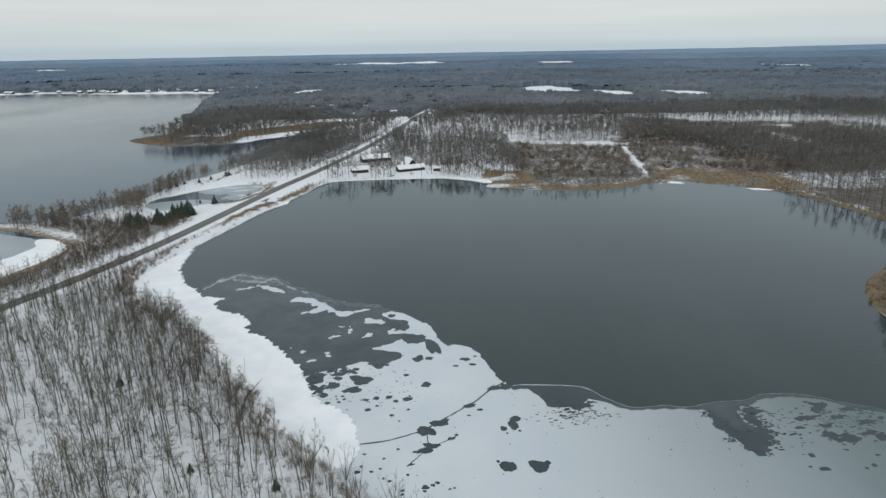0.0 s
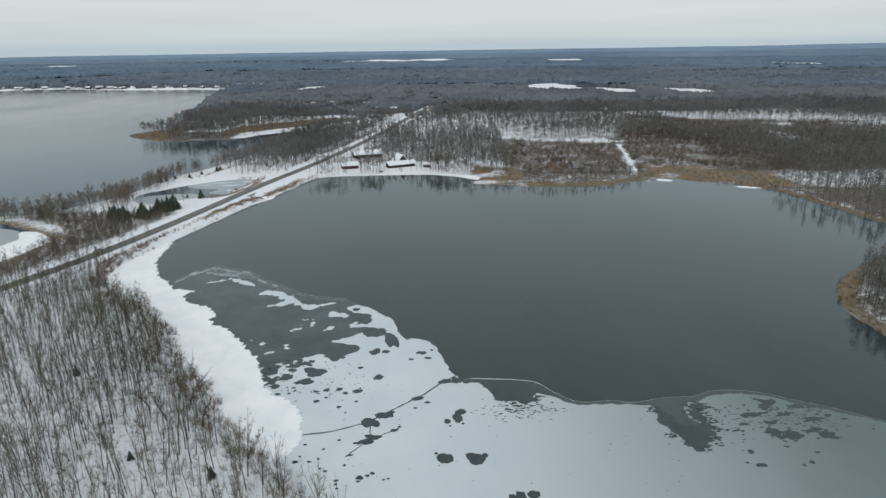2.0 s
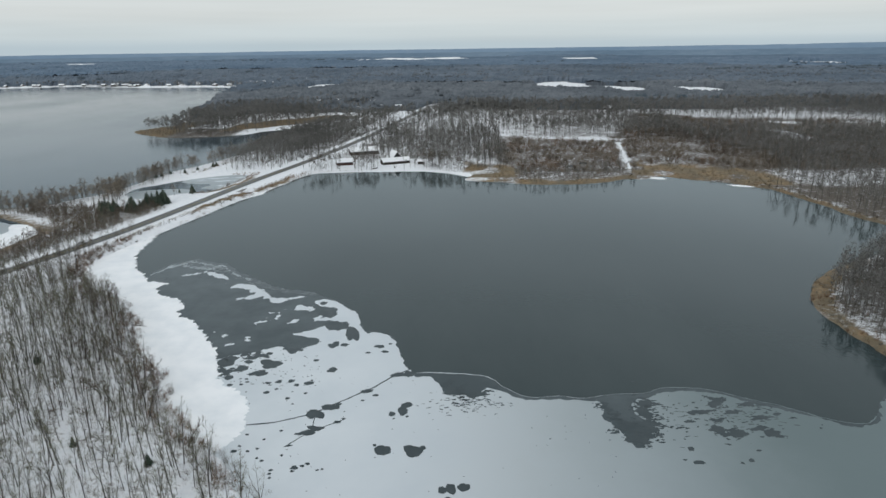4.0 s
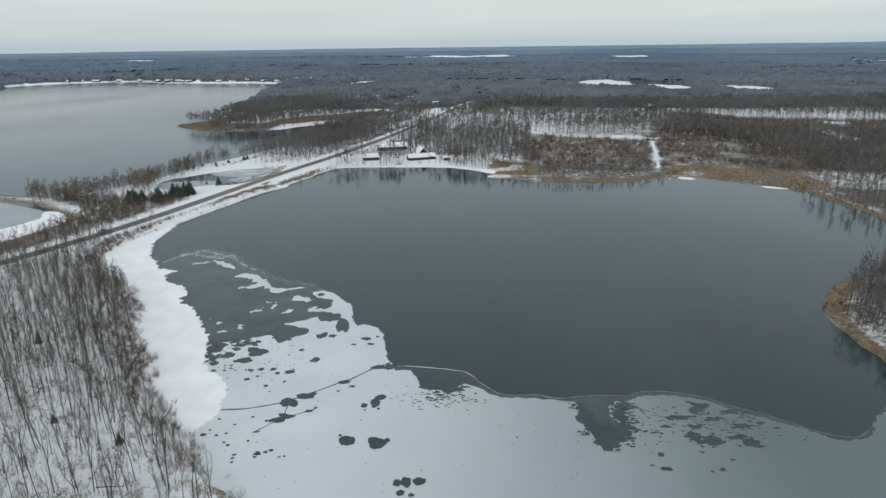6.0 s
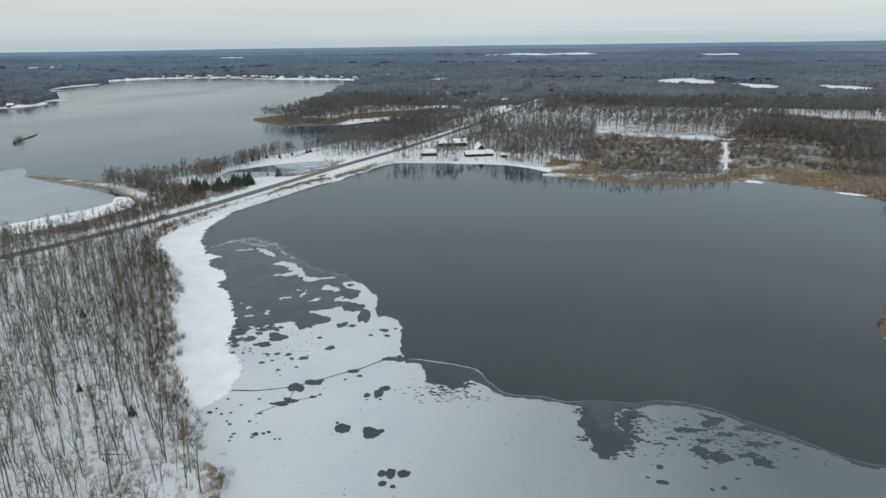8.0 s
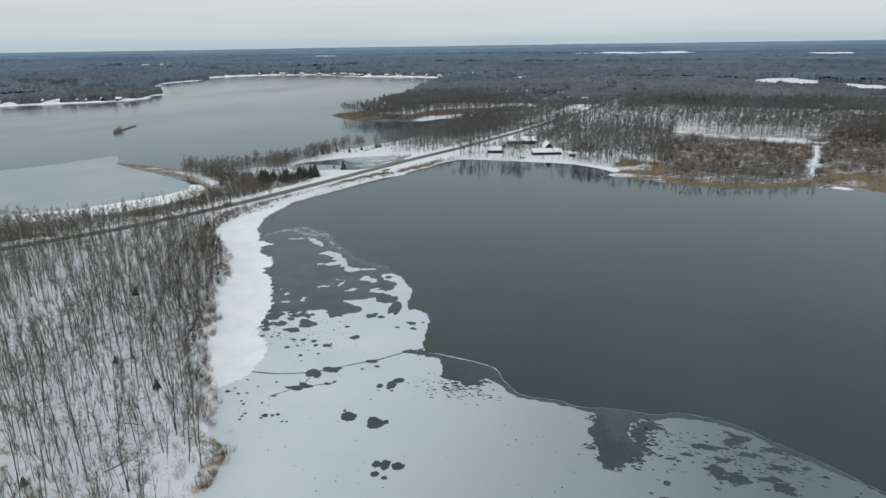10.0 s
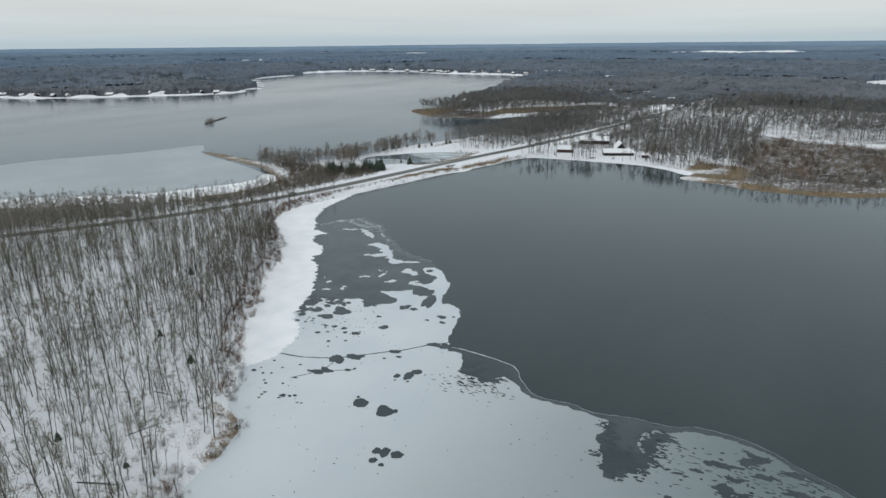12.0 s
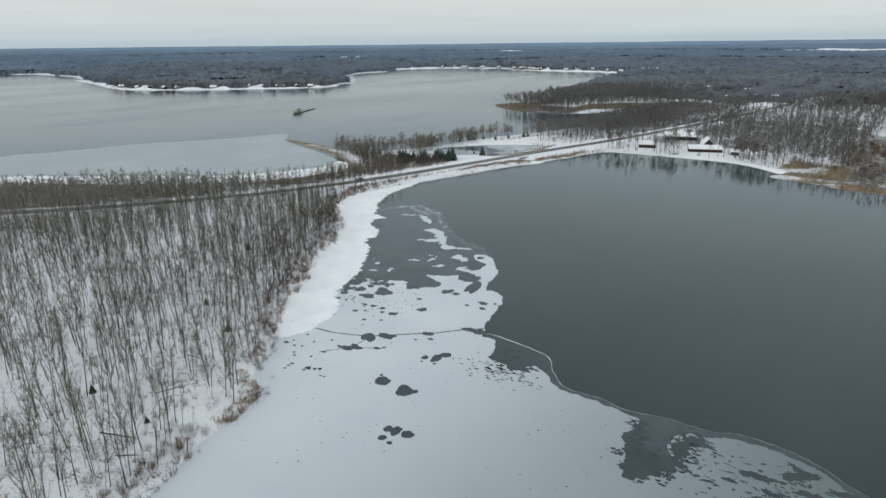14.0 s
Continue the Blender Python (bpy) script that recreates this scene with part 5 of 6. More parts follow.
tree_kinds = []
for k, (v, f, m) in enumerate(NEAR_TREES):
    t = thing("bare_tree", (0, 0, -500), 0, "tall leafless grey-brown tree standing in snowy woods", "tree", "bare trees of the western woods")
    for name, number, mat in (("trunk", 0, BARK), ("crown", 1, TWIG)):
        part(name, mesh_of(name, v, f[m == number], [mat]), mat, t)
    tree_kinds.append(t)
used = set()
turn_rnd = random.Random(9)
for i, (x, y, z, s) in enumerate(singles):
    k = i % len(tree_kinds)
    m = pose(x, y, z, turn_rnd.gauss(0, 2), turn_rnd.gauss(0, 2), turn_rnd.uniform(0, 360)) @ Matrix.Diagonal((s, s, s, 1))
    if k not in used:
        used.add(k)
        tree_kinds[k].matrix_basis = m
    else:
        t = copy_thing(tree_kinds[k], pose(x, y, z))
        t.matrix_basis = m
close = np.hypot(rest[:, 0] + 22, rest[:, 1] - 92) < 120
scatter("western_woods", NEAR_TREES, rest[close], [BARK, TWIG], "dense leafless woods on the snowy western shore", "woods", 61)
scatter("western_woods_back", BACK_TREES, rest[~close], [BARK, TWIG], "dense leafless woods between the shore and the road", "woods", 62)
inner = spots_in(-165, -68, 100, 216, 4.2, 38, lambda x, y, d: 0.6 * (d > 14) * seen_west(x, y) * clear_of(x, y, 9), (0.6, 0.95))
scatter("western_woods_inner", BACK_TREES, inner, [BARK, TWIG], "closely grown leafless trees inside the western woods", "woods", 42)
saplings = spots_in(-300, 22, 30, 260, 4.0, 49, lambda x, y, d: 0.85 * (d > 2.5) * seen_west(x, y) * clear_of(x, y) * smooth(0.25, 0.65, grain(x, y, 17, 28)), (0.5, 1.1))
scatter("saplings", SAPLINGS, saplings, [LIGHTENED_BARK, MOSS], "slender leafless saplings between the taller trees", "saplings", 60)
bank_trees = spots_in(-175, 10, 100, 290, 2.9, 48, lambda x, y, d: 0.85 * (d > 1.0) * seen_west(x, y) * clear_of(x, y, 8) * smooth(115, 160, y + 0.35 * d) * np.maximum(smooth(32, 10, d), smooth(200, 222, y)), (0.4, 0.8))
scatter("bank_trees", MID_TREES, bank_trees, [BARK, DARK_TWIG], "low brown leafless trees crowding the snowy bank", "woods", 59)
verge = spots_in(-330, -120, 40, 240, 3.1, 44, lambda x, y, d: 0.9 * (d > 3) * seen_west(x, y) * (road_near(x, y)[0] > np.where(y > 165, 8.5, 4.4)) * (x < bare_edge(y) + 8 * grain(x, y, 9, 53)) * (road_near(x, y)[0] < 75) * smooth(236, 222, y), (0.35, 0.95))
verge[:, 3] *= np.where(verge[:, 0] < np.interp(verge[:, 1], [0, 130, 195, 226, 301], [-300, -205, -172, -160, -138]), 1.2, 1.25)
lakeward = verge[:, 0] < np.interp(verge[:, 1], [0, 130, 195, 226, 301], [-300, -205, -172, -160, -138])
scatter("lakeward_woods", ROUND_TREES, verge[lakeward], [LIGHTENED_BARK, OLIVE], "low olive-brown woods on the road's lake side", "woods", 47)
verge = verge[~lakeward]
scatter("roadside_woods", MID_TREES, verge, [LIGHTENED_BARK, OLIVE], "brown leafless woods closing in on the road", "woods", 52)
under = spots_in(-200, 22, 30, 260, 3.4, 52, lambda x, y, d: 0.75 * (d > 0.8) * seen_west(x, y) * clear_of(x, y) * smooth(0.3, 0.6, grain(x, y, 11, 22)), (0.5, 1.0))
scatter("undergrowth", BUSHES, under, [OLIVE], "thin leafless saplings and brush in the snow", "shrubs", 63)
edge = spots_in(-150, 20, 50, 300, 2.0, 53, lambda x, y, d: (d > -1.5) * (d < 9) * smooth(12, 5, d) * clear_of(x, y) * 0.8 * seen_west(x, y) * np.where((y > 84) & (y < 107), 0.25, 1.0), (0.5, 1.2))
bank_edge = spots_in(-150, 16, 62, 300, 2.0, 50, lambda x, y, d: (d > -1.0) * (d < 6) * clear_of(x, y) * 0.8 * smooth(0.3, 0.5, grain(x, y, 9, 47)) * ((y > 107) | (y < 85)), (0.35, 0.9))
scatter("bank_brush", BANK_BUSHES, bank_edge, [RED_BRUSH], "russet brush along the wooded bank", "shrubs", 48)
scatter("shore_brush", BUSHES, edge, [DARK_TWIG], "brown leafless brush along the wooded shore", "shrubs", 64)
beyond = spots_in(-345, -120, 60, 345, 3.6, 54, lambda x, y, d: (d > 9) * (road_near(x, y)[0] > 10) * (x < np.interp(y, [60, 130, 195, 226, 301, 390], [-260, -205, -172, -160, -138, -120])) * smooth(0.12, 0.3, grain(x, y, 18, 23)) * 0.9, (0.35, 0.75))
beyond_trees = spots_in(-345, -140, 60, 320, 4.2, 46, lambda x, y, d: (d > 3) * (road_near(x, y)[0] > 9) * (x < np.interp(y, [60, 130, 195, 226, 301], [-260, -205, -172, -160, -145])) * 0.9 * smooth(9, 30, d), (0.3, 0.55))
scatter("lakeside_woods", ROUND_TREES, beyond_trees, [LIGHTENED_BARK, OLIVE], "brown leafless woods between the road and the outer lake", "woods", 58)
scatter("lakeside_thicket", THICKETS, beyond, [OLIVE], "dense brown thicket between the road and the outer lake", "shrubs", 65)

# stout old trees that lean out over the shore ice, one by one
for k, (x, y, size, heading) in enumerate(((-54, 144.4, 9.5, 20), (-46.6, 133.7, 8.5, 35), (-58, 146.5, 9, -30), (-86.7, 177.6, 10, 15), (-75.3, 160.6, 9, 100), (-63.5, 141.4, 8, 200), (-57, 136, 8.5, 150), (-104.7, 190.1, 9.5, 60), (-31, 121, 7, 40))):
    v, f, m = leaning_tree(30 + k, size)
    t = thing("shore_tree", (x, y, float(terrain(np.array([x * 1.0]), np.array([y * 1.0]))[0])), heading, "stout crooked leafless tree leaning over the snowy bank", "tree", "leaning shore trees")
    part("trunk", mesh_of("trunk", v, f[m == 0], [BARK]), BARK, t)
    part("crown", mesh_of("crown", v, f[m == 1], [DARK_TWIG]), DARK_TWIG, t)
ice_brush = spots_in(-140, 4, 92, 300, 1.5, 71, lambda x, y, d: (d > -6.5) * (d < 0.5) * 0.3 * smooth(0.62, 0.72, grain(x, y, 5, 71)) * seen_west(x, y), (0.2, 0.6))
scatter("ice_brush", BANK_BUSHES, ice_brush, [DARK_TWIG], "dark twigs standing out of the shore ice", "shrubs", 83)
drowned = spots_in(-8, -1, 95, 105, 0.9, 72, lambda x, y, d: 0.7 * (np.hypot((x + 4.6) / 2.0, (y - 100) / 3.6) < 1), (0.25, 0.5))
scatter("drowned_brush", BUSHES, drowned, [LIGHTENED_BARK], "grey twigs of a bush frozen into the ice", "shrubs", 84)
strip_reeds = spots_in(-16, 14, 64, 108, 0.55, 73, lambda x, y, d: (d > 0.8) * (d < 4.6) * np.where((y > 87) & (y < 104), 0.4, 0.1 * smooth(0.4, 0.6, grain(x, y, 4, 73))), (0.4, 0.8))
scatter("shore_reeds", REEDS, strip_reeds, [GOLD_REED], "golden dry reeds along the wooded bank", "reeds", 85)

# the same woods go on behind the start
south = spots_in(-150, 45, -90, 75, 9.5, 42, lambda x, y, d: 0.85 * (d > 4) * ~seen_west(x, y), (0.6, 1.0))
scatter("southern_woods", BACK_TREES, south, [BARK, TWIG], "leafless woods going on along the shore", "woods", 50)

# the causeway and the strip beyond the pond
def lake_side(x, y, gap=12):
    return (x < np.interp(y, [230, 266, 301, 344, 390, 434, 480, 530], [-158, -147, -138, -129, -120, -110, -98, -86])) & clear_of(x, y, gap)


strip = spots_in(-245, -128, 262, 345, 2.9, 55, lambda x, y, d: (d > 10) * lake_side(x, y, 13) * (0.25 + 0.4 * smooth(285, 310, y)), (0.4, 0.8))
scatter("causeway_trees", ROUND_TREES, strip, [LIGHTENED_BARK, DARK_TWIG], "brown leafless trees crowding the causeway's lake side", "woods", 66)
mixed = spots_in(-245, -128, 240, 345, 2.6, 47, lambda x, y, d: (d > 10) * lake_side(x, y, 14) * 0.9, (0.4, 0.8))
scatter("causeway_thicket", THICKETS, mixed, [BRUSH], "brown leafless thicket on the causeway", "shrubs", 57)
strip2 = spots_in(-240, -120, 330, 640, 2.7, 56, lambda x, y, d: (d > 0.8) * (d < np.where(y < 400, 17, 9)) * lake_side(x, y, 20) * (x < np.interp(y, [335, 400, 480, 640], [-176, -186, -168, -140])) * 0.8 * smooth(0.2, 0.4, grain(x, y, 12, 46)), (0.55, 1.35))
scatter("outer_shore_trees", ROUND_TREES, strip2, [LIGHTENED_BARK, BRUSH], "leafless round-crowned trees along the outer shore", "woods", 67)
strip3 = spots_in(-180, -95, 470, 620, 4.0, 45, lambda x, y, d: (d > 3) * lake_side(x, y, 13) * smooth(485, 515, y) * 0.8, (0.6, 0.9))
scatter("inlet_woods", WOOD_TREES, strip3, [LIGHTENED_BARK, CROWN], "leafless woods between the road and the cove", "woods", 56)
pond_brush = np.concatenate([np.c_[q + np.random.default_rng(3).normal(0, 1.2, q.shape), np.zeros(len(q)), np.random.default_rng(4).uniform(0.25, 0.6, len(q))] for q in [curve_through([(-175, 446), (-166, 464), (-160, 492), (-145, 504), (-131, 492)], 1.6)]])
pond_brush[:, 2] = terrain(pond_brush[:, 0], pond_brush[:, 1])
scatter("pond_brush", THICKETS, pond_brush, [BRUSH], "low brown brush between the snowy meadows", "shrubs", 86)
pond_trees = np.array([(x, y, 0, k) for x, y, k in ((-152, 378, 0.85), (-141, 379, 0.5), (-183, 428, 0.7), (-188, 434, 0.6), (-176, 441, 0.5), (-193, 412, 0.7), (-170, 486, 0.6), (-164, 500, 0.7), (-157, 508, 0.8), (-204, 415, 0.9), (-207, 408, 0.8), (-126, 400, 0.4))])
pond_trees[:, 2] = terrain(pond_trees[:, 0], pond_trees[:, 1])
scatter("pond_trees", ROUND_TREES, pond_trees, [LIGHTENED_BARK, DARK_TWIG], "leafless trees standing round the pond", "trees", 87)
roadside = spots_in(-140, -76, 225, 452, 1.5, 57, lambda x, y, d: (d > -0.8) * (d < 6.5) * (road_near(x, y)[0] > 8.6) * 0.8 * smooth(0.15, 0.35, grain(x, y, 7, 24)), (0.3, 0.75))
tone = grain(roadside[:, 0], roadside[:, 1], 12, 36)
scatter("roadside_brush", BUSHES, roadside[tone > 0.45], [RED_BRUSH], "reddish-brown brush on the causeway bank", "shrubs", 68)
scatter("roadside_scrub", BUSHES, roadside[tone <= 0.45], [DARK_TWIG], "grey-brown scrub on the causeway bank", "shrubs", 55)

# the northern shore: house woods, thickets, marsh and the long forest behind
def north_open(x, y):
    yard = ((x > -82) & (x < -2) & (y < 505) & (y > 455)) | ((x > -78) & (x < -35) & (y > 505) & (y < 555))
    inner = ((x > -74) & (x < -55) & (y > 478) & (y < 493)) | ((x > -38) & (x < -10) & (y > 476) & (y < 506)) | ((x > -72) & (x < -42) & (y > 506) & (y < 548)) | ((x > -8) & (x < 0) & (y > 484) & (y < 492))
    return (1 - open_field(x, y)) * np.where(inner, 0, np.where(yard & (y < 500), 0.4, 1.0))


def thicket_zone(x, y):
    w = 40 * (grain(x, y, 28, 31) - 0.5)
    return smooth(42, 66, x + w) * smooth(446, 462, y + 0.3 * w) * smooth(np.where(x > 190, 8, -2), np.where(x > 190, -4, -14), belt_offset(x, y) + 0.4 * w) * smooth(520, 440, x)


house_woods = spots_in(-150, 62, 464, 690, 4.3, 58, lambda x, y, d: (d > 2) * (road_near(x, y)[0] > 10.5) * (0.45 + 0.55 * smooth(0.25, 0.5, grain(x, y, 22, 39))) * north_open(x, y) * 0.85, (0.7, 1.05))
scatter("house_woods", WOOD_TREES, house_woods, [LIGHTENED_BARK, CROWN], "leafless woods round the lakeside houses", "woods", 69)
house_brush = spots_in(-140, 62, 470, 690, 5.4, 39, lambda x, y, d: (d > 6) * clear_of(x, y, 9) * north_open(x, y) * 0.8, (0.35, 0.8))
scatter("house_brush", THICKETS, house_brush, [CROWN], "grey-brown undergrowth in the woods round the houses", "shrubs", 43)
shore_row = spots_in(-86, 30, 460, 482, 2.7, 43, lambda x, y, d: (d > 1.5) * (d < 13) * ((x < -38) | (x > -4)) * ((x < -75) | (x > -55)) * clear_of(x, y, 14) * 0.5, (0.6, 0.95))
scatter("shore_row", WOOD_TREES, shore_row, [BARK, DARK_TWIG], "dark leafless trees lining the shore before the houses", "woods", 51)
yard = np.array([(x, y, 0, s) for x, y, s in ((-78, 474, 0.9), (-74, 472, 0.8), (-54, 471, 0.75), (-49, 474, 0.9), (-44, 473, 0.8), (-8, 475, 0.85), (-2, 480, 0.9), (-47, 492, 1.0), (-40, 500, 0.9), (-82, 490, 0.9), (-52, 505, 1.0), (-3, 495, 1.0))])
yard[:, 2] = terrain(yard[:, 0], yard[:, 1])
scatter("yard_trees", WOOD_TREES, yard, [LIGHTENED_BARK, CROWN], "tall leafless trees standing among the houses", "trees", 70)
thick = spots_in(44, 500, 440, 790, 4.0, 59, lambda x, y, d: (x < 0.73 * y + 40) * (d > 20) * (reed_amount(x, y, d) < 0.4) * thicket_zone(x, y) * north_open(x, y) * 0.92 * smooth(0.16, 0.36, grain(x, y, 19, 25)), (0.5, 1.15))
tone = grain(thick[:, 0], thick[:, 1], 24, 33) + np.random.default_rng(4).uniform(-0.2, 0.2, len(thick))
for low, high, name, mat, words in ((-1, 0.45, "marsh_thicket", BRUSH, "dense brown leafless thicket behind the marsh"), (0.45, 0.78, "marsh_brush", DARK_TWIG, "dark brown leafless brush behind the marsh"), (0.78, 2, "marsh_shrubs", RUSSET, "russet-brown leafless shrubs behind the marsh")):
    scatter(name, THICKETS, thick[(tone >= low) & (tone < high)], [mat], words, "shrubs", 71)
shore_trees = spots_in(66, 154, 416, 470, 2.9, 60, lambda x, y, d: (d > 5) * (d < 34) * 0.6, (0.28, 0.55))
scatter("marsh_trees", WOOD_TREES, shore_trees, [LIGHTENED_BARK, CROWN], "small leafless trees on the marsh shore", "woods", 72)
east_woods = spots_in(205, 520, 300, 660, 4.6, 61, lambda x, y, d: (x < 0.73 * y + 40) * (d > 2.5) * (1 - open_field(x, y)) * (0.55 + 0.45 * smooth(30, 75, d)) * (x > np.interp(y, [300, 400, 440, 500, 640], [190, 222, 256, 262, 225])) * 0.95, (0.65, 1.05))
scatter("east_woods", WOOD_TREES, east_woods, [LIGHTENED_BARK, CROWN], "leafless woods above the bay's eastern shore", "woods", 73)
east_bank = spots_in(195, 262, 290, 425, 2.4, 41, lambda x, y, d: (d > -0.5) * (d < 7) * 0.8, (0.4, 0.9))
scatter("eastern_brush", BUSHES, east_bank, [DARK_TWIG], "dark brown brush on the eastern bank", "shrubs", 49)
point_brush = spots_in(153, 230, 155, 275, 2.3, 40, lambda x, y, d: (d > -0.6) * (d < 16) * 0.85 * smooth(0.3, 0.5, grain(x, y, 7, 49)), (0.3, 0.75))
tone = grain(point_brush[:, 0], point_brush[:, 1], 8, 50)
scatter("point_brush", BANK_BUSHES, point_brush[tone > 0.5], [RED_BRUSH], "russet brush among the reeds of the point", "shrubs", 46)
scatter("point_scrub", BANK_BUSHES, point_brush[tone <= 0.5], [OLIVE], "olive-grey scrub among the reeds of the point", "shrubs", 45)
point_woods = spots_in(155, 330, 155, 275, 2.7, 62, lambda x, y, d: (d > 6) * (x < 0.73 * y + 60) * 0.9, (0.65, 1.0))
scatter("point_woods", WOOD_TREES, point_woods, [LIGHTENED_BARK, CROWN], "leafless trees on the reedy eastern point", "woods", 74)
forest = spots_in(-330, 700, 600, 870, 5.6, 63, lambda x, y, d: (x < 0.73 * y + 40) * (d > 8) * north_open(x, y) * ((belt_offset(x, y) > np.where(x > 190, -8, 2)) | (x > 520) | (x < -40) | ((x > 165) & (x < 250) & (y > 614))) * (road_near(x, y)[0] > 12) * (0.6 + 0.4 * smooth(0.25, 0.5, grain(x, y, 30, 42))) * (1 - (0.4 - 0.3 * smooth(150, 230, x)) * thin_wood(x, y)), (0.7, 1.1))
scatter("northern_forest", FAR_TREES, forest, [LIGHTENED_BARK, CROWN], "leafless hardwood forest with snow between the trunks", "woods", 75)
cape = spots_in(-345, -110, 645, 960, 5.6, 64, lambda x, y, d: (d > 3) * (reed_amount(x, y, d) < 0.3) * north_open(x, y) * (0.62 - 0.3 * smooth(-260, -200, x) * smooth(740, 790, y)), (0.6, 0.95))
scatter("cape_woods", FAR_TREES, cape, [LIGHTENED_BARK, CROWN], "leafless woods on the cape across the lake", "woods", 76)

reeds = np.concatenate([spots_in(a, b, c, e, 2.3, 65 + i, lambda x, y, d: (d > 0.2) * smooth(0.3, 0.8, reed_amount(x, y, d)) * 0.6 * smooth(0.15, 0.5, grain(x, y, 6, 37)), (0.5, 1.2)) for i, (a, b, c, e) in enumerate(((26, 240, 405, 505), (148, 215, 160, 275), (-335, -180, 150, 362), (-365, -260, 650, 745), (-15, 15, 80, 112)))])
scatter("reed_bed", REEDS, reeds, [REED], "dry tan reeds and sedge along the marsh shores", "reeds", 77)

sedge = np.concatenate([spots_in(a, b, c, e, 3.0, 30 + i, lambda x, y, d: (d > 1) * smooth(0.4, 0.7, reed_amount(x, y, d)) * 0.7 * smooth(0.45, 0.65, grain(x, y, 9, 51)), (0.25, 0.6)) for i, (a, b, c, e) in enumerate(((24, 264, 405, 520), (-365, -100, 640, 850)))])
scatter("marsh_sedge", BANK_BUSHES, sedge, [BRUSH], "dark brown clumps of sedge and brush in the reeds", "shrubs", 44)

rng_far = np.random.default_rng(15)


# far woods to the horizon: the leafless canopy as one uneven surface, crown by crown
def canopy(name, near, far, rows, mat, label, seed, step=0.13):
    """Woods between two distances: crowns and gaps, ending at shores and fields."""
    az = np.radians(np.arange(-46, 84, step))
    q = near * (far / near) ** (np.arange(rows + 1) / rows)
    A, Q = np.meshgrid(az, q)
    rng = np.random.default_rng(seed)
    Q = Q * (1 + rng.uniform(-0.3, 0.3, Q.shape) * math.log(far / near) / rows)
    x, y = (50 - Q * np.sin(A)).ravel(), (Q * np.cos(A)).ravel()
    d = shore_distance(x, y)
    wooded = (d > np.where((x > -580) & (y < 1490), 4, np.where(y > 1380, 34, 13)) + 14 * grain(x, y, 30, seed)) & (open_field(x, y) < 0.5) & ~((y < 848) & (x > -330) & (x < 900))
    crowns = 0.5 + 0.38 * grain(x, y, 12, seed + 1) + 0.22 * grain(x, y, 34, seed + 2) + rng.uniform(-0.16, 0.16, len(x))
    high = 10.5 * crowns * (1 - 0.35 * smooth(0.7, 0.8, grain(x * 0.5, y, 120, seed + 3)))
    z = terrain(x, y, d) + np.where(wooded, high, -3.0)
    n = len(az)
    ii = (np.arange(rows)[:, None] * n + np.arange(n - 1)[None]).ravel()
    tris = np.concatenate([np.stack([ii, ii + n, ii + 1], 1), np.stack([ii + 1, ii + n, ii + n + 1], 1)])
    tris = tris[wooded[tris].any(1)]
    used, tris = np.unique(tris, return_inverse=True)
    ob = part(name, mesh_of(name, np.stack([x, y, z], 1)[used], tris.reshape(-1, 3), [mat]), mat)
    return tagged(ob, label, "woods", kind="stuff")


# each belt's material carries more painted haze than the one before
canopy("far_woods", 850, 1330, 80, HAZED_FAR_WOOD, "wide dark leafless woods beyond the lakes", 78)
canopy("farther_woods", 1290, 2150, 62, HAZED_MIDDLE_WOOD, "leafless woods fading into the distance", 77)
canopy("horizon_woods", 2080, 4750, 60, HAZED_HORIZON_WOOD, "woods reaching to the horizon, coloured haze-blue", 79, 0.15)
ragged_q, ragged_a = rng_far.uniform(860, 1900, 2600), np.radians(rng_far.uniform(-44, 80, 2600))
ragged_top = np.stack([50 - ragged_q * np.sin(ragged_a), ragged_q * np.cos(ragged_a), ragged_q * 0, rng_far.uniform(0.75, 1.0, 2600)], 1)
rd = shore_distance(ragged_top[:, 0], ragged_top[:, 1])
ok = (rd > 16) & (open_field(ragged_top[:, 0], ragged_top[:, 1]) < 0.5) & ~((ragged_top[:, 1] < 850) & (ragged_top[:, 0] > -330) & (ragged_top[:, 0] < 900))
ragged_top, rd = ragged_top[ok], rd[ok]
ragged_top[:, 2] = terrain(ragged_top[:, 0], ragged_top[:, 1], rd)
scatter("standing_crowns", TUFTS, ragged_top, [HAZED_FAR_WOOD], "taller leafless crowns rising out of the far woods", "woods", 76)
rng = np.random.default_rng(12)
stand_q, stand_a = rng.uniform(900, 4300, 9000), np.radians(rng.uniform(-44, 80, 9000))
stands = np.stack([50 - stand_q * np.sin(stand_a), stand_q * np.cos(stand_a), stand_q * 0, rng.uniform(0.45, 0.75, 9000)], 1)
sd = shore_distance(stands[:, 0], stands[:, 1])
ok = (sd > 30) & (grain(stands[:, 0] * 0.3, stands[:, 1], 130, 41) > 0.84) & (open_field(stands[:, 0], stands[:, 1]) < 0.5) & ~((stands[:, 1] < 870) & (stands[:, 0] > -330) & (stands[:, 0] < 900))
stands, sd = stands[ok], sd[ok]
stands[:, 2] = terrain(stands[:, 0], stands[:, 1], sd) + 2.5
scatter("conifer_stands", PINE_CLUMPS, stands, [HAZED_PINE], "dark stands of conifers in the distance", "woods", 54, True)
belt_pines = np.array([(x, y, 0, k) for x, y, k in [(352 + 7.5 * i + 5 * math.sin(3.1 * i), 1000 + 14 * math.sin(2.3 * i), 0.5 + 0.12 * math.sin(5.7 * i)) for i in range(20)]])
belt_pines[:, 2] = terrain(belt_pines[:, 0], belt_pines[:, 1])
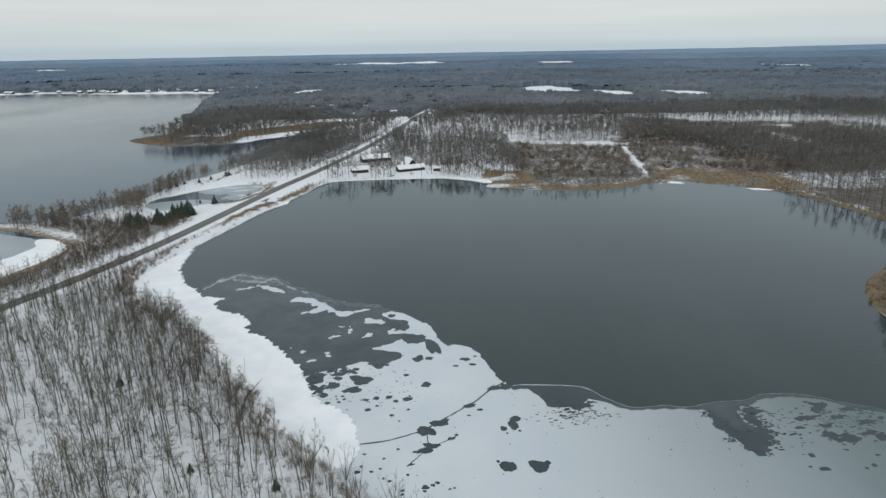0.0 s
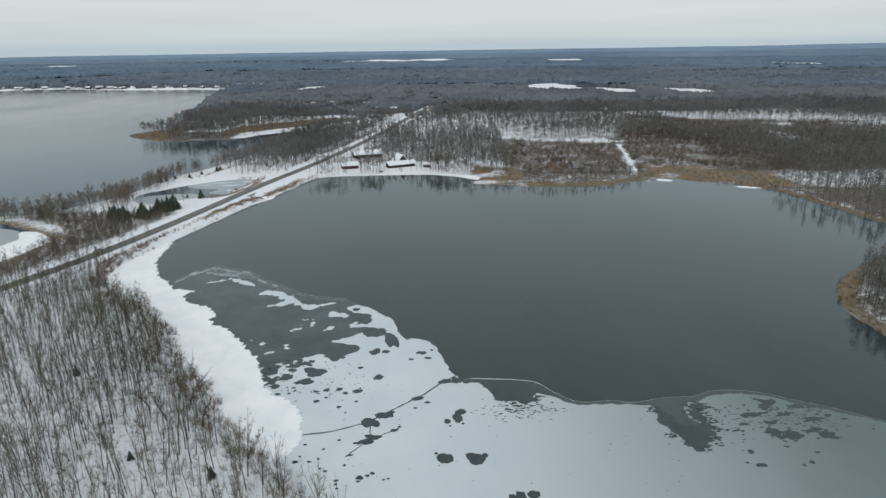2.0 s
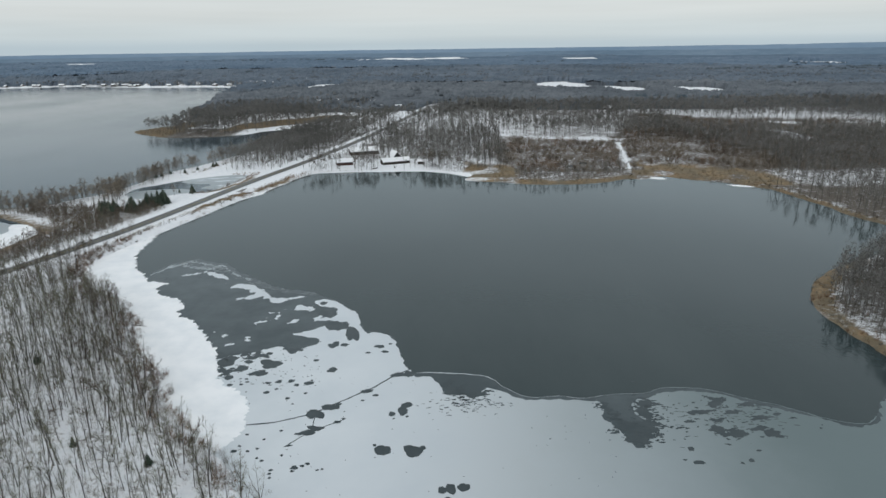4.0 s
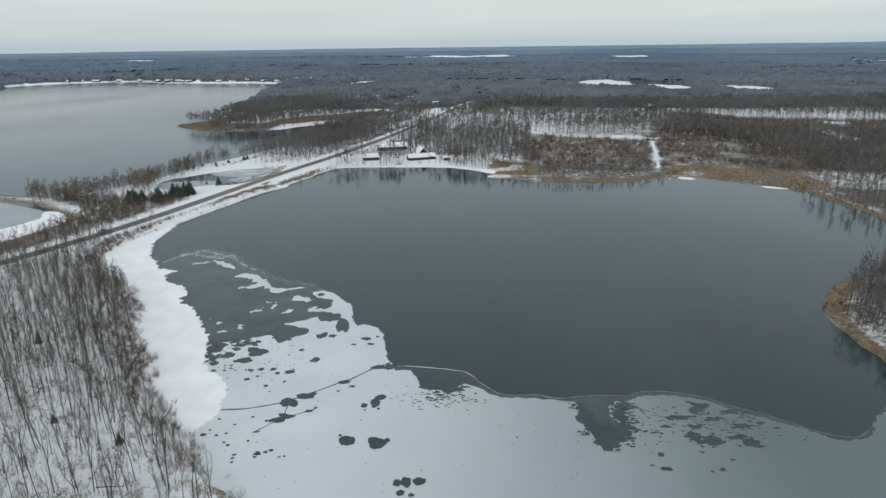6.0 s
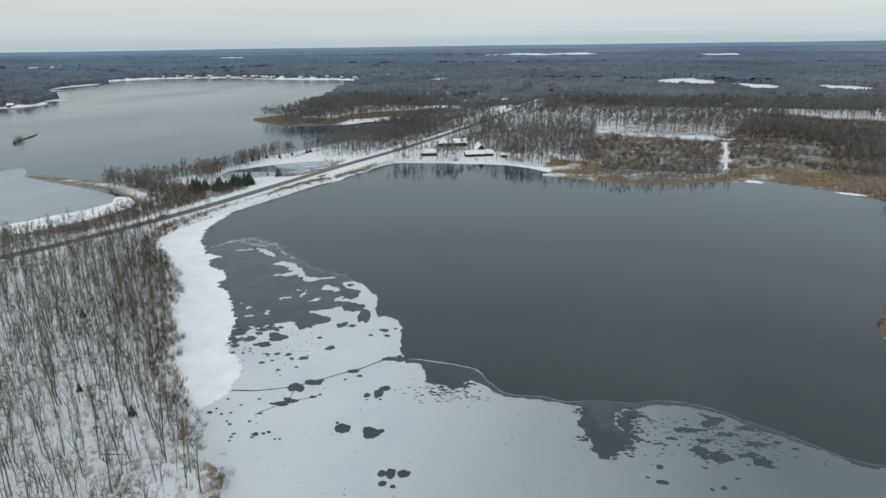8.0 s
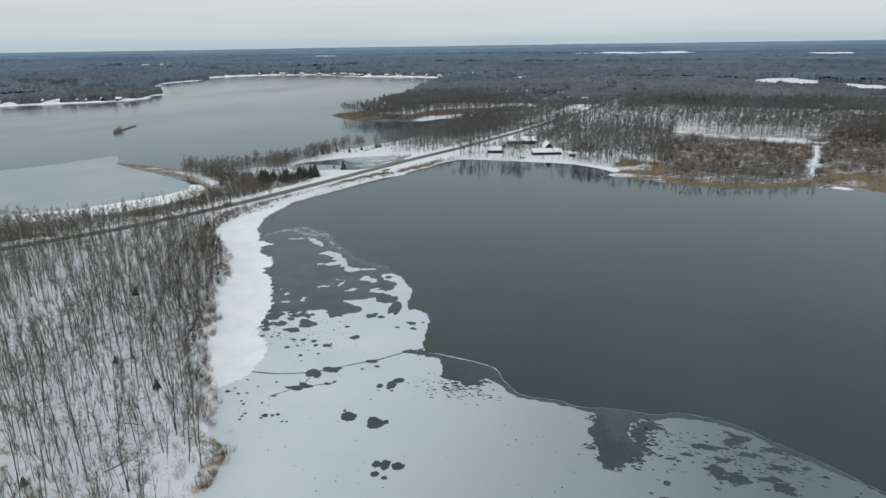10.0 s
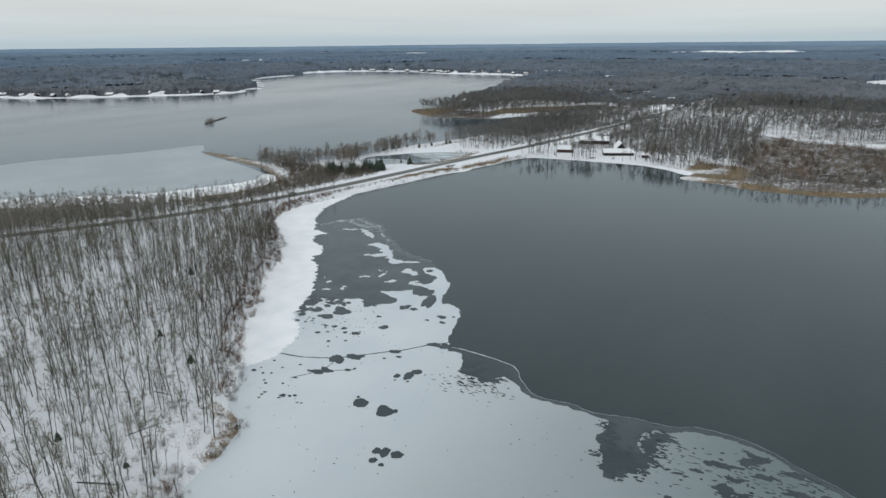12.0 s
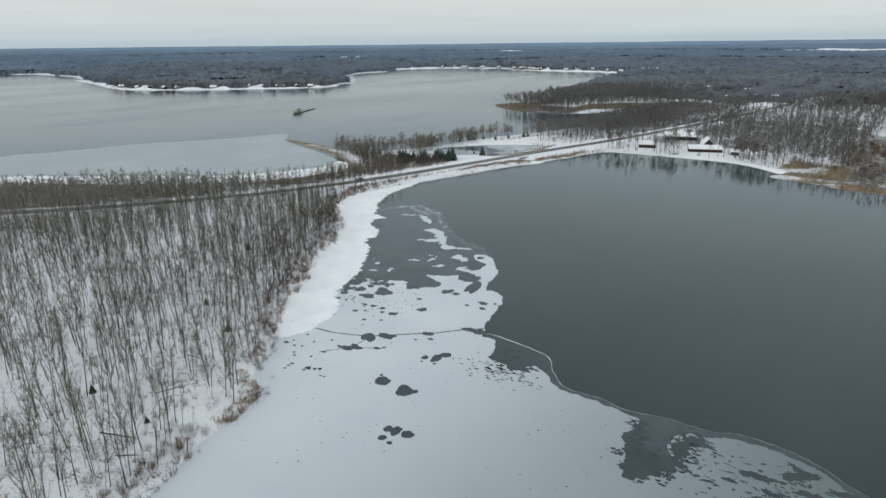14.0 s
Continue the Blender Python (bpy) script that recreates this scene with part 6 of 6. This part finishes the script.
scatter("field_conifers", PINE_CLUMPS, belt_pines, [HAZED_PINE], "dark conifers along a snowy field", "woods", 53, True)

# spruces, one by one
PINES = [(-37, 114, 0.5), (-93, 159, 0.55), (-33, 76, 0.35), (-58, 120, 0.4), (-12, 78, 0.28), (-144, 386, 0.95), (-155, 391, 0.7), (-166, 476, 0.75), (-166, 482, 0.6), (-178, 452, 0.65), (-174, 465, 0.55), (-197, 429, 0.6), (-192, 435, 0.7), (-187, 448, 0.5), (-190, 440, 0.5)]
pine_rnd = random.Random(77)
for px_, py_, n_, wide_ in ((-167, 333, 9, 5), (-158, 343, 9, 4), (-151, 360, 8, 3.5), (-153, 350, 8, 3), (-174, 340, 4, 4)):
    PINES += [(px_ + pine_rnd.gauss(0, wide_ * 0.6), py_ + pine_rnd.gauss(0, wide_), pine_rnd.uniform(0.8, 1.45)) for _ in range(n_)]
spruce_kinds = []
for k, (v, f, m) in enumerate(SPRUCES):
    t = thing("spruce", (0, 0, -500), 0, "small dark green spruce standing in the snow", "tree", "spruces")
    for name, number, mat in (("trunk", 0, BARK), ("crown", 1, NEEDLE)):
        part(name, mesh_of(name, v, f[m == number], [mat]), mat, t)
    spruce_kinds.append(t)
for i, (x, y, s) in enumerate(PINES):
    z = float(terrain(np.array([x * 1.0]), np.array([y * 1.0]))[0])
    t = spruce_kinds[i] if i < 3 else copy_thing(spruce_kinds[i % 3], pose(x, y, z))
    t.matrix_basis = pose(x, y, z, 0, 0, 50 * i) @ Matrix.Diagonal((s, s, s, 1))


# ---- houses ----
def ground_at(x, y):
    return float(terrain(np.array([float(x)]), np.array([float(y)]))[0])


def gable(w, d, eave, peak, thick=0.3, over=0.7):
    """Two roof slopes over a house w long and d deep, ridge along x."""
    bm = bmesh.new()
    for s in (-1, 1):
        y0, z0 = s * (d / 2 + over), eave - over * (peak - eave) / (d / 2)
        pts = [(x, y, z) for x in (-w / 2 - over, w / 2 + over) for y, z in ((y0, z0), (0, peak), (0, peak + thick), (y0, z0 + thick))]
        v = [bm.verts.new(p) for p in pts]
        for q in ((0, 1, 2, 3), (7, 6, 5, 4), (0, 4, 5, 1), (1, 5, 6, 2), (2, 6, 7, 3), (3, 7, 4, 0)):
            bm.faces.new([v[i] for i in q])
    bmesh.ops.recalc_face_normals(bm, faces=bm.faces)
    return bm


def house_walls(w, d, eave, peak):
    bm = bmesh.new()
    ring = [(-w / 2, -d / 2), (w / 2, -d / 2), (w / 2, d / 2), (-w / 2, d / 2)]
    lo, hi = [bm.verts.new((x, y, -1.2)) for x, y in ring], [bm.verts.new((x, y, eave)) for x, y in ring]
    tops = [bm.verts.new((-w / 2, 0, peak)), bm.verts.new((w / 2, 0, peak))]
    for i in range(4):
        j = (i + 1) % 4
        bm.faces.new([lo[i], lo[j], hi[j], hi[i]])
    bm.faces.new([hi[1], hi[2], tops[1]])
    bm.faces.new([hi[3], hi[0], tops[0]])
    return bm


def house(x, y, turn, w, d, eave, peak, mat, label, windows=4, chimney=False, group=""):
    h = thing("house", (x, y, ground_at(x, y) + 0.3), turn, label, "house", group)
    part("wall", house_walls(w, d, eave, peak), mat, h)
    roof = part("roof", gable(w, d, eave, peak, 0.28), SNOW, h, "snow-covered gable roof")
    if chimney:
        part("chimney", box(w * 0.2, w * 0.2 + 0.9, 0.3, 1.2, peak - 1.0, peak + 1.1, bevel=0.05), CONCRETE, roof)
    for i in range(windows):
        u = -w / 2 + w * (i + 0.5) / windows
        win = part("window", box(u - 0.75, u + 0.75, -d / 2 - 0.06, -d / 2 + 0.05, eave * 0.38, eave * 0.82), TRIM if group else SHINGLE, h, "framed window")
        part("pane", box(u - 0.62, u + 0.62, -d / 2 - 0.09, -d / 2 - 0.05, eave * 0.38 + 0.12, eave * 0.82 - 0.12), PANE, win)
    return h


house(-64.5, 485, 20, 12.5, 8, 2.5, 4.6, RED_WALL, "small red-brown timber lodge with a snowy roof by the lake", 4)
house(-57, 534, 22, 24, 10, 2.9, 5.5, DARK_WALL, "long dark timber building with a snowy roof among trees", 7, True)
main = house(-25, 491, 26, 22, 7.4, 2.5, 4.3, DARK_WALL, "dark lakeside house with a long snowy roof and glazed gable", 6)
# the tall glazed gable that rises behind the long roof, turned to the lake
gable_body = part("gable_wing", house_walls(11, 9, 3.6, 8.6), DARK_WALL, main)
gable_body.matrix_basis = pose(2.2, 6.2, 0, 0, 0, 90)
wing_roof = part("gable_roof", gable(11, 9, 3.6, 8.6, 0.3, 0.9), SNOW, main, "steep snow-covered gable roof")
wing_roof.matrix_basis = pose(2.2, 6.2, 0.02, 0, 0, 90)
glass = bmesh.new()
for tri in (((-3.1, 4.6), (-0.2, 4.6), (-0.2, 7.4)), ((0.2, 4.6), (3.1, 4.6), (0.2, 7.4))):
    lo, hi = [glass.verts.new((2.2 + u, 0.60, w)) for u, w in tri], [glass.verts.new((2.2 + u, 0.72, w)) for u, w in tri]
    glass.faces.new(lo)
    glass.faces.new(hi[::-1])
    for i in range(3):
        glass.faces.new([lo[i], hi[i], hi[(i + 1) % 3], lo[(i + 1) % 3]])
part("gable_window", glass, PANE, main, "tall triangular gable windows")
part("chimney", box(-4.2, -3.2, 3.0, 4.0, 2, 8.0, bevel=0.06), CONCRETE, main)
house(-4, 488, 10, 5, 4, 2.2, 3.2, DARK_WALL, "small dark shed beside the lakeside house", 1)

for u in (-10.2, -6.8, -3.4, 0.0, 3.4, 6.8, 10.2):
    part("porch_post", box(u - 0.12, u + 0.12, -5.3, -5.06, -0.8, 2.05), DARK_WALL, main)
part("porch_roof", box(-11.6, 11.6, -5.6, -3.8, 2.02, 2.3, bevel=0.05), SNOW, main, "snow-covered porch roof")
part("deck", box(-11.4, 11.4, -6.4, -3.8, -0.9, -0.2, bevel=0.04), SNOW, main, "snow-covered deck")
dock = thing("dock", (-48, 461.5, 0), 8, "small snowy wooden dock at the shore", "dock")
part("planking", box(-1.0, 1.0, -6, 2, 0.45, 0.6, bevel=0.03), SNOW, dock, "snow-covered planking")
for u in (-0.85, 0.85):
    for w in (-5.6, -2.8, 0.4):
        part("pile", box(u - 0.1, u + 0.1, w - 0.1, w + 0.1, -1.6, 0.85, bevel=0.02), DARK_WALL, dock)
boat = thing("rowing_boat", (-38, 468.5, ground_at(-38, 468.5) + 0.1), 40, "dark upturned rowing boat on the snowy bank", "boat")
hull = bmesh.new()
rings = []
for i in range(9):
    t = i / 8 * 2 - 1
    w, z = 0.75 * (1 - abs(t) ** 2.6) + 0.04, 0.5 - 0.12 * t * t
    rings.append([hull.verts.new((2.1 * t, w * math.cos(a), z * math.sin(a))) for a in [math.pi * k / 8 for k in range(9)]])
for a, b in zip(rings[:-1], rings[1:]):
    for k in range(8):
        hull.faces.new([a[k], a[k + 1], b[k + 1], b[k]])
part("hull", hull, DARK_WALL, boat)
part("keel", box(-1.9, 1.9, -0.04, 0.04, 0.42, 0.56), DARK_WALL, boat)

# far cottages, each on its own plot
cottage_rnd = random.Random(31)
rows_of = [("cottages on the far shore", [(-1110 + 15 * i + cottage_rnd.uniform(-9, 9), 1562 + cottage_rnd.uniform(-14, 40)) for i in range(52)]),
           ("cottages on the western point", [(-1085 + 17 * i + cottage_rnd.uniform(-5, 5), 572 + 0.95 * max(0, 17 * i - 90) + cottage_rnd.uniform(6, 30)) for i in range(19)]),
           ("cottages behind the cape", [(-185 + 19 * i + cottage_rnd.uniform(-6, 6), 905 + cottage_rnd.uniform(-45, 60)) for i in range(7)]),
           ("cottages in the northern woods", [(216, 845), (420, 1040), (640, 1020), (700, 980), (-380, 1560), (-330, 1590), (-240, 1570), (-420, 1620)])]
for group, places in rows_of:
    for i, (x, y) in enumerate(places):
        if float(shore_distance(np.array([x]), np.array([y]))[0]) < 8:
            continue
        house(x, y, cottage_rnd.uniform(-35, 35), cottage_rnd.uniform(7, 12), cottage_rnd.uniform(6.5, 8), 2.8, 5.2, cottage_rnd.choice((PALE_WALL, DARK_WALL, DARK_WALL, DARK_WALL)), "cottage with a snow-covered roof among leafless trees", 2, False, group)

shore_crowns = []
crown_rnd = np.random.default_rng(8)
for line, count in (([(-495, 1410), (-520, 1505), (-602, 1540), (-768, 1540), (-960, 1600), (-1100, 1550)], 260), ([(-790, 790), (-885, 672), (-1000, 582), (-1090, 574), (-1240, 608)], 170)):
    p = curve_through(line, 2.0)
    q = p[crown_rnd.integers(0, len(p), count)] + crown_rnd.normal(0, 9, (count, 2)) + (0, 14)
    d = shore_distance(q[:, 0], q[:, 1])
    q, d = q[d > 4], d[d > 4]
    shore_crowns.append(np.c_[q, terrain(q[:, 0], q[:, 1], d), crown_rnd.uniform(0.5, 1.0, len(q))])
scatter("cottage_trees", FAR_TREES, np.concatenate(shore_crowns), [LIGHTENED_BARK, CROWN], "leafless trees among the cottages of the far shore", "trees", 88)

# the islet on the outer lake
islet = thing("islet", (-485, 508, 0), 118, "tiny bushy islet in the outer lake", "islet", kind="structure")
top = blob(0, 0, 33, 1.5, 3, 0, 0.5, 40)
v = [(x, y, -0.4) for x, y in top] + [(x * 0.8, y * 0.6, 0.5) for x, y in top] + [(0, 0, 0.6)]
n = len(top)
f = [t for i in range(n) for t in ((i, (i + 1) % n, (i + 1) % n + n), (i, (i + 1) % n + n, i + n), (i + n, (i + 1) % n + n, 2 * n))]
part("mound", mesh_of("mound", v, f, [DARK_TWIG]), DARK_TWIG, islet)
isl = np.array([(-485 - 0.47 * t + random.gauss(0, 0.7), 508 + 0.88 * t + random.gauss(0, 0.7), 0.3, random.uniform(0.6, 1.3) * (1 if t < -8 else 0.35)) for t in np.linspace(-31, 26, 26)])
scatter("islet_bushes", THICKETS, isl, [BRUSH], "leafless bushes on the tiny islet", "shrubs", 80)

# ---- the car on the causeway ----
cx, cy, cz = -147.5, 270.8, 2.36
car = thing("car", (cx, cy, cz), -104.5, "light grey car on the causeway road", "car")
bm = box(-2.25, 2.25, -0.9, 0.9, 0.32, 0.95, bevel=0.14)
part("body", bm, CAR_PAINT, car)
cabin = box(-1.35, 0.95, -0.78, 0.78, 0.9, 1.45, bevel=0.2)
part("cabin", cabin, CAR_PAINT, car)
part("windscreen", box(0.86, 0.99, -0.66, 0.66, 1.0, 1.36), PANE, car)
part("rear_window", box(-1.39, -1.28, -0.66, 0.66, 1.0, 1.36), PANE, car)
for s in (-1, 1):
    part("side_window", box(-1.1, 0.75, s * 0.79 - 0.02, s * 0.79 + 0.02, 1.02, 1.36), PANE, car)
    for u in (-1.4, 1.4):
        bm = bmesh.new()
        bmesh.ops.create_cone(bm, cap_ends=True, segments=14, radius1=0.33, radius2=0.33, depth=0.22, matrix=pose(u, s * 0.82, 0.33, 90, 0, 0))
        part("wheel", bm, RUBBER_AND_SHADE, car)

# fallen logs near the bank
LOGS = [(-12, 72, 9, 25, 0.16), (-4, 70, 5, 40, 0.12), (2, 79, 6, -30, 0.13), (-20, 88, 7, 70, 0.12), (-1, 93, 4, -20, 0.1), (-30, 100, 6, 10, 0.12), (-62, 168, 8, -15, 0.15), (-78, 188, 7, -10, 0.13)]
for i, (x, y, length, turn, r) in enumerate(LOGS):
    v, f = tube([(-length / 2, 0, 0), (0, 0.1, 0.06), (length / 2, 0, 0.02)], [r, r * 0.8, r * 0.45], 7)
    v2, f2 = tube([(length * 0.1, 0, 0), (length * 0.22, 0.5, 0.35)], [r * 0.4, r * 0.12], 4)
    log = part("fallen_log", mesh_of("fallen_log", v + v2, f + [(a + len(v), b + len(v), c + len(v)) for a, b, c in f2], [BARK]), BARK)
    log.matrix_basis = pose(x, y, ground_at(x, y) + r * 0.7, 0, 0, turn)
    tagged(log, "fallen leafless trunk lying in the snow", "log", "fallen logs")
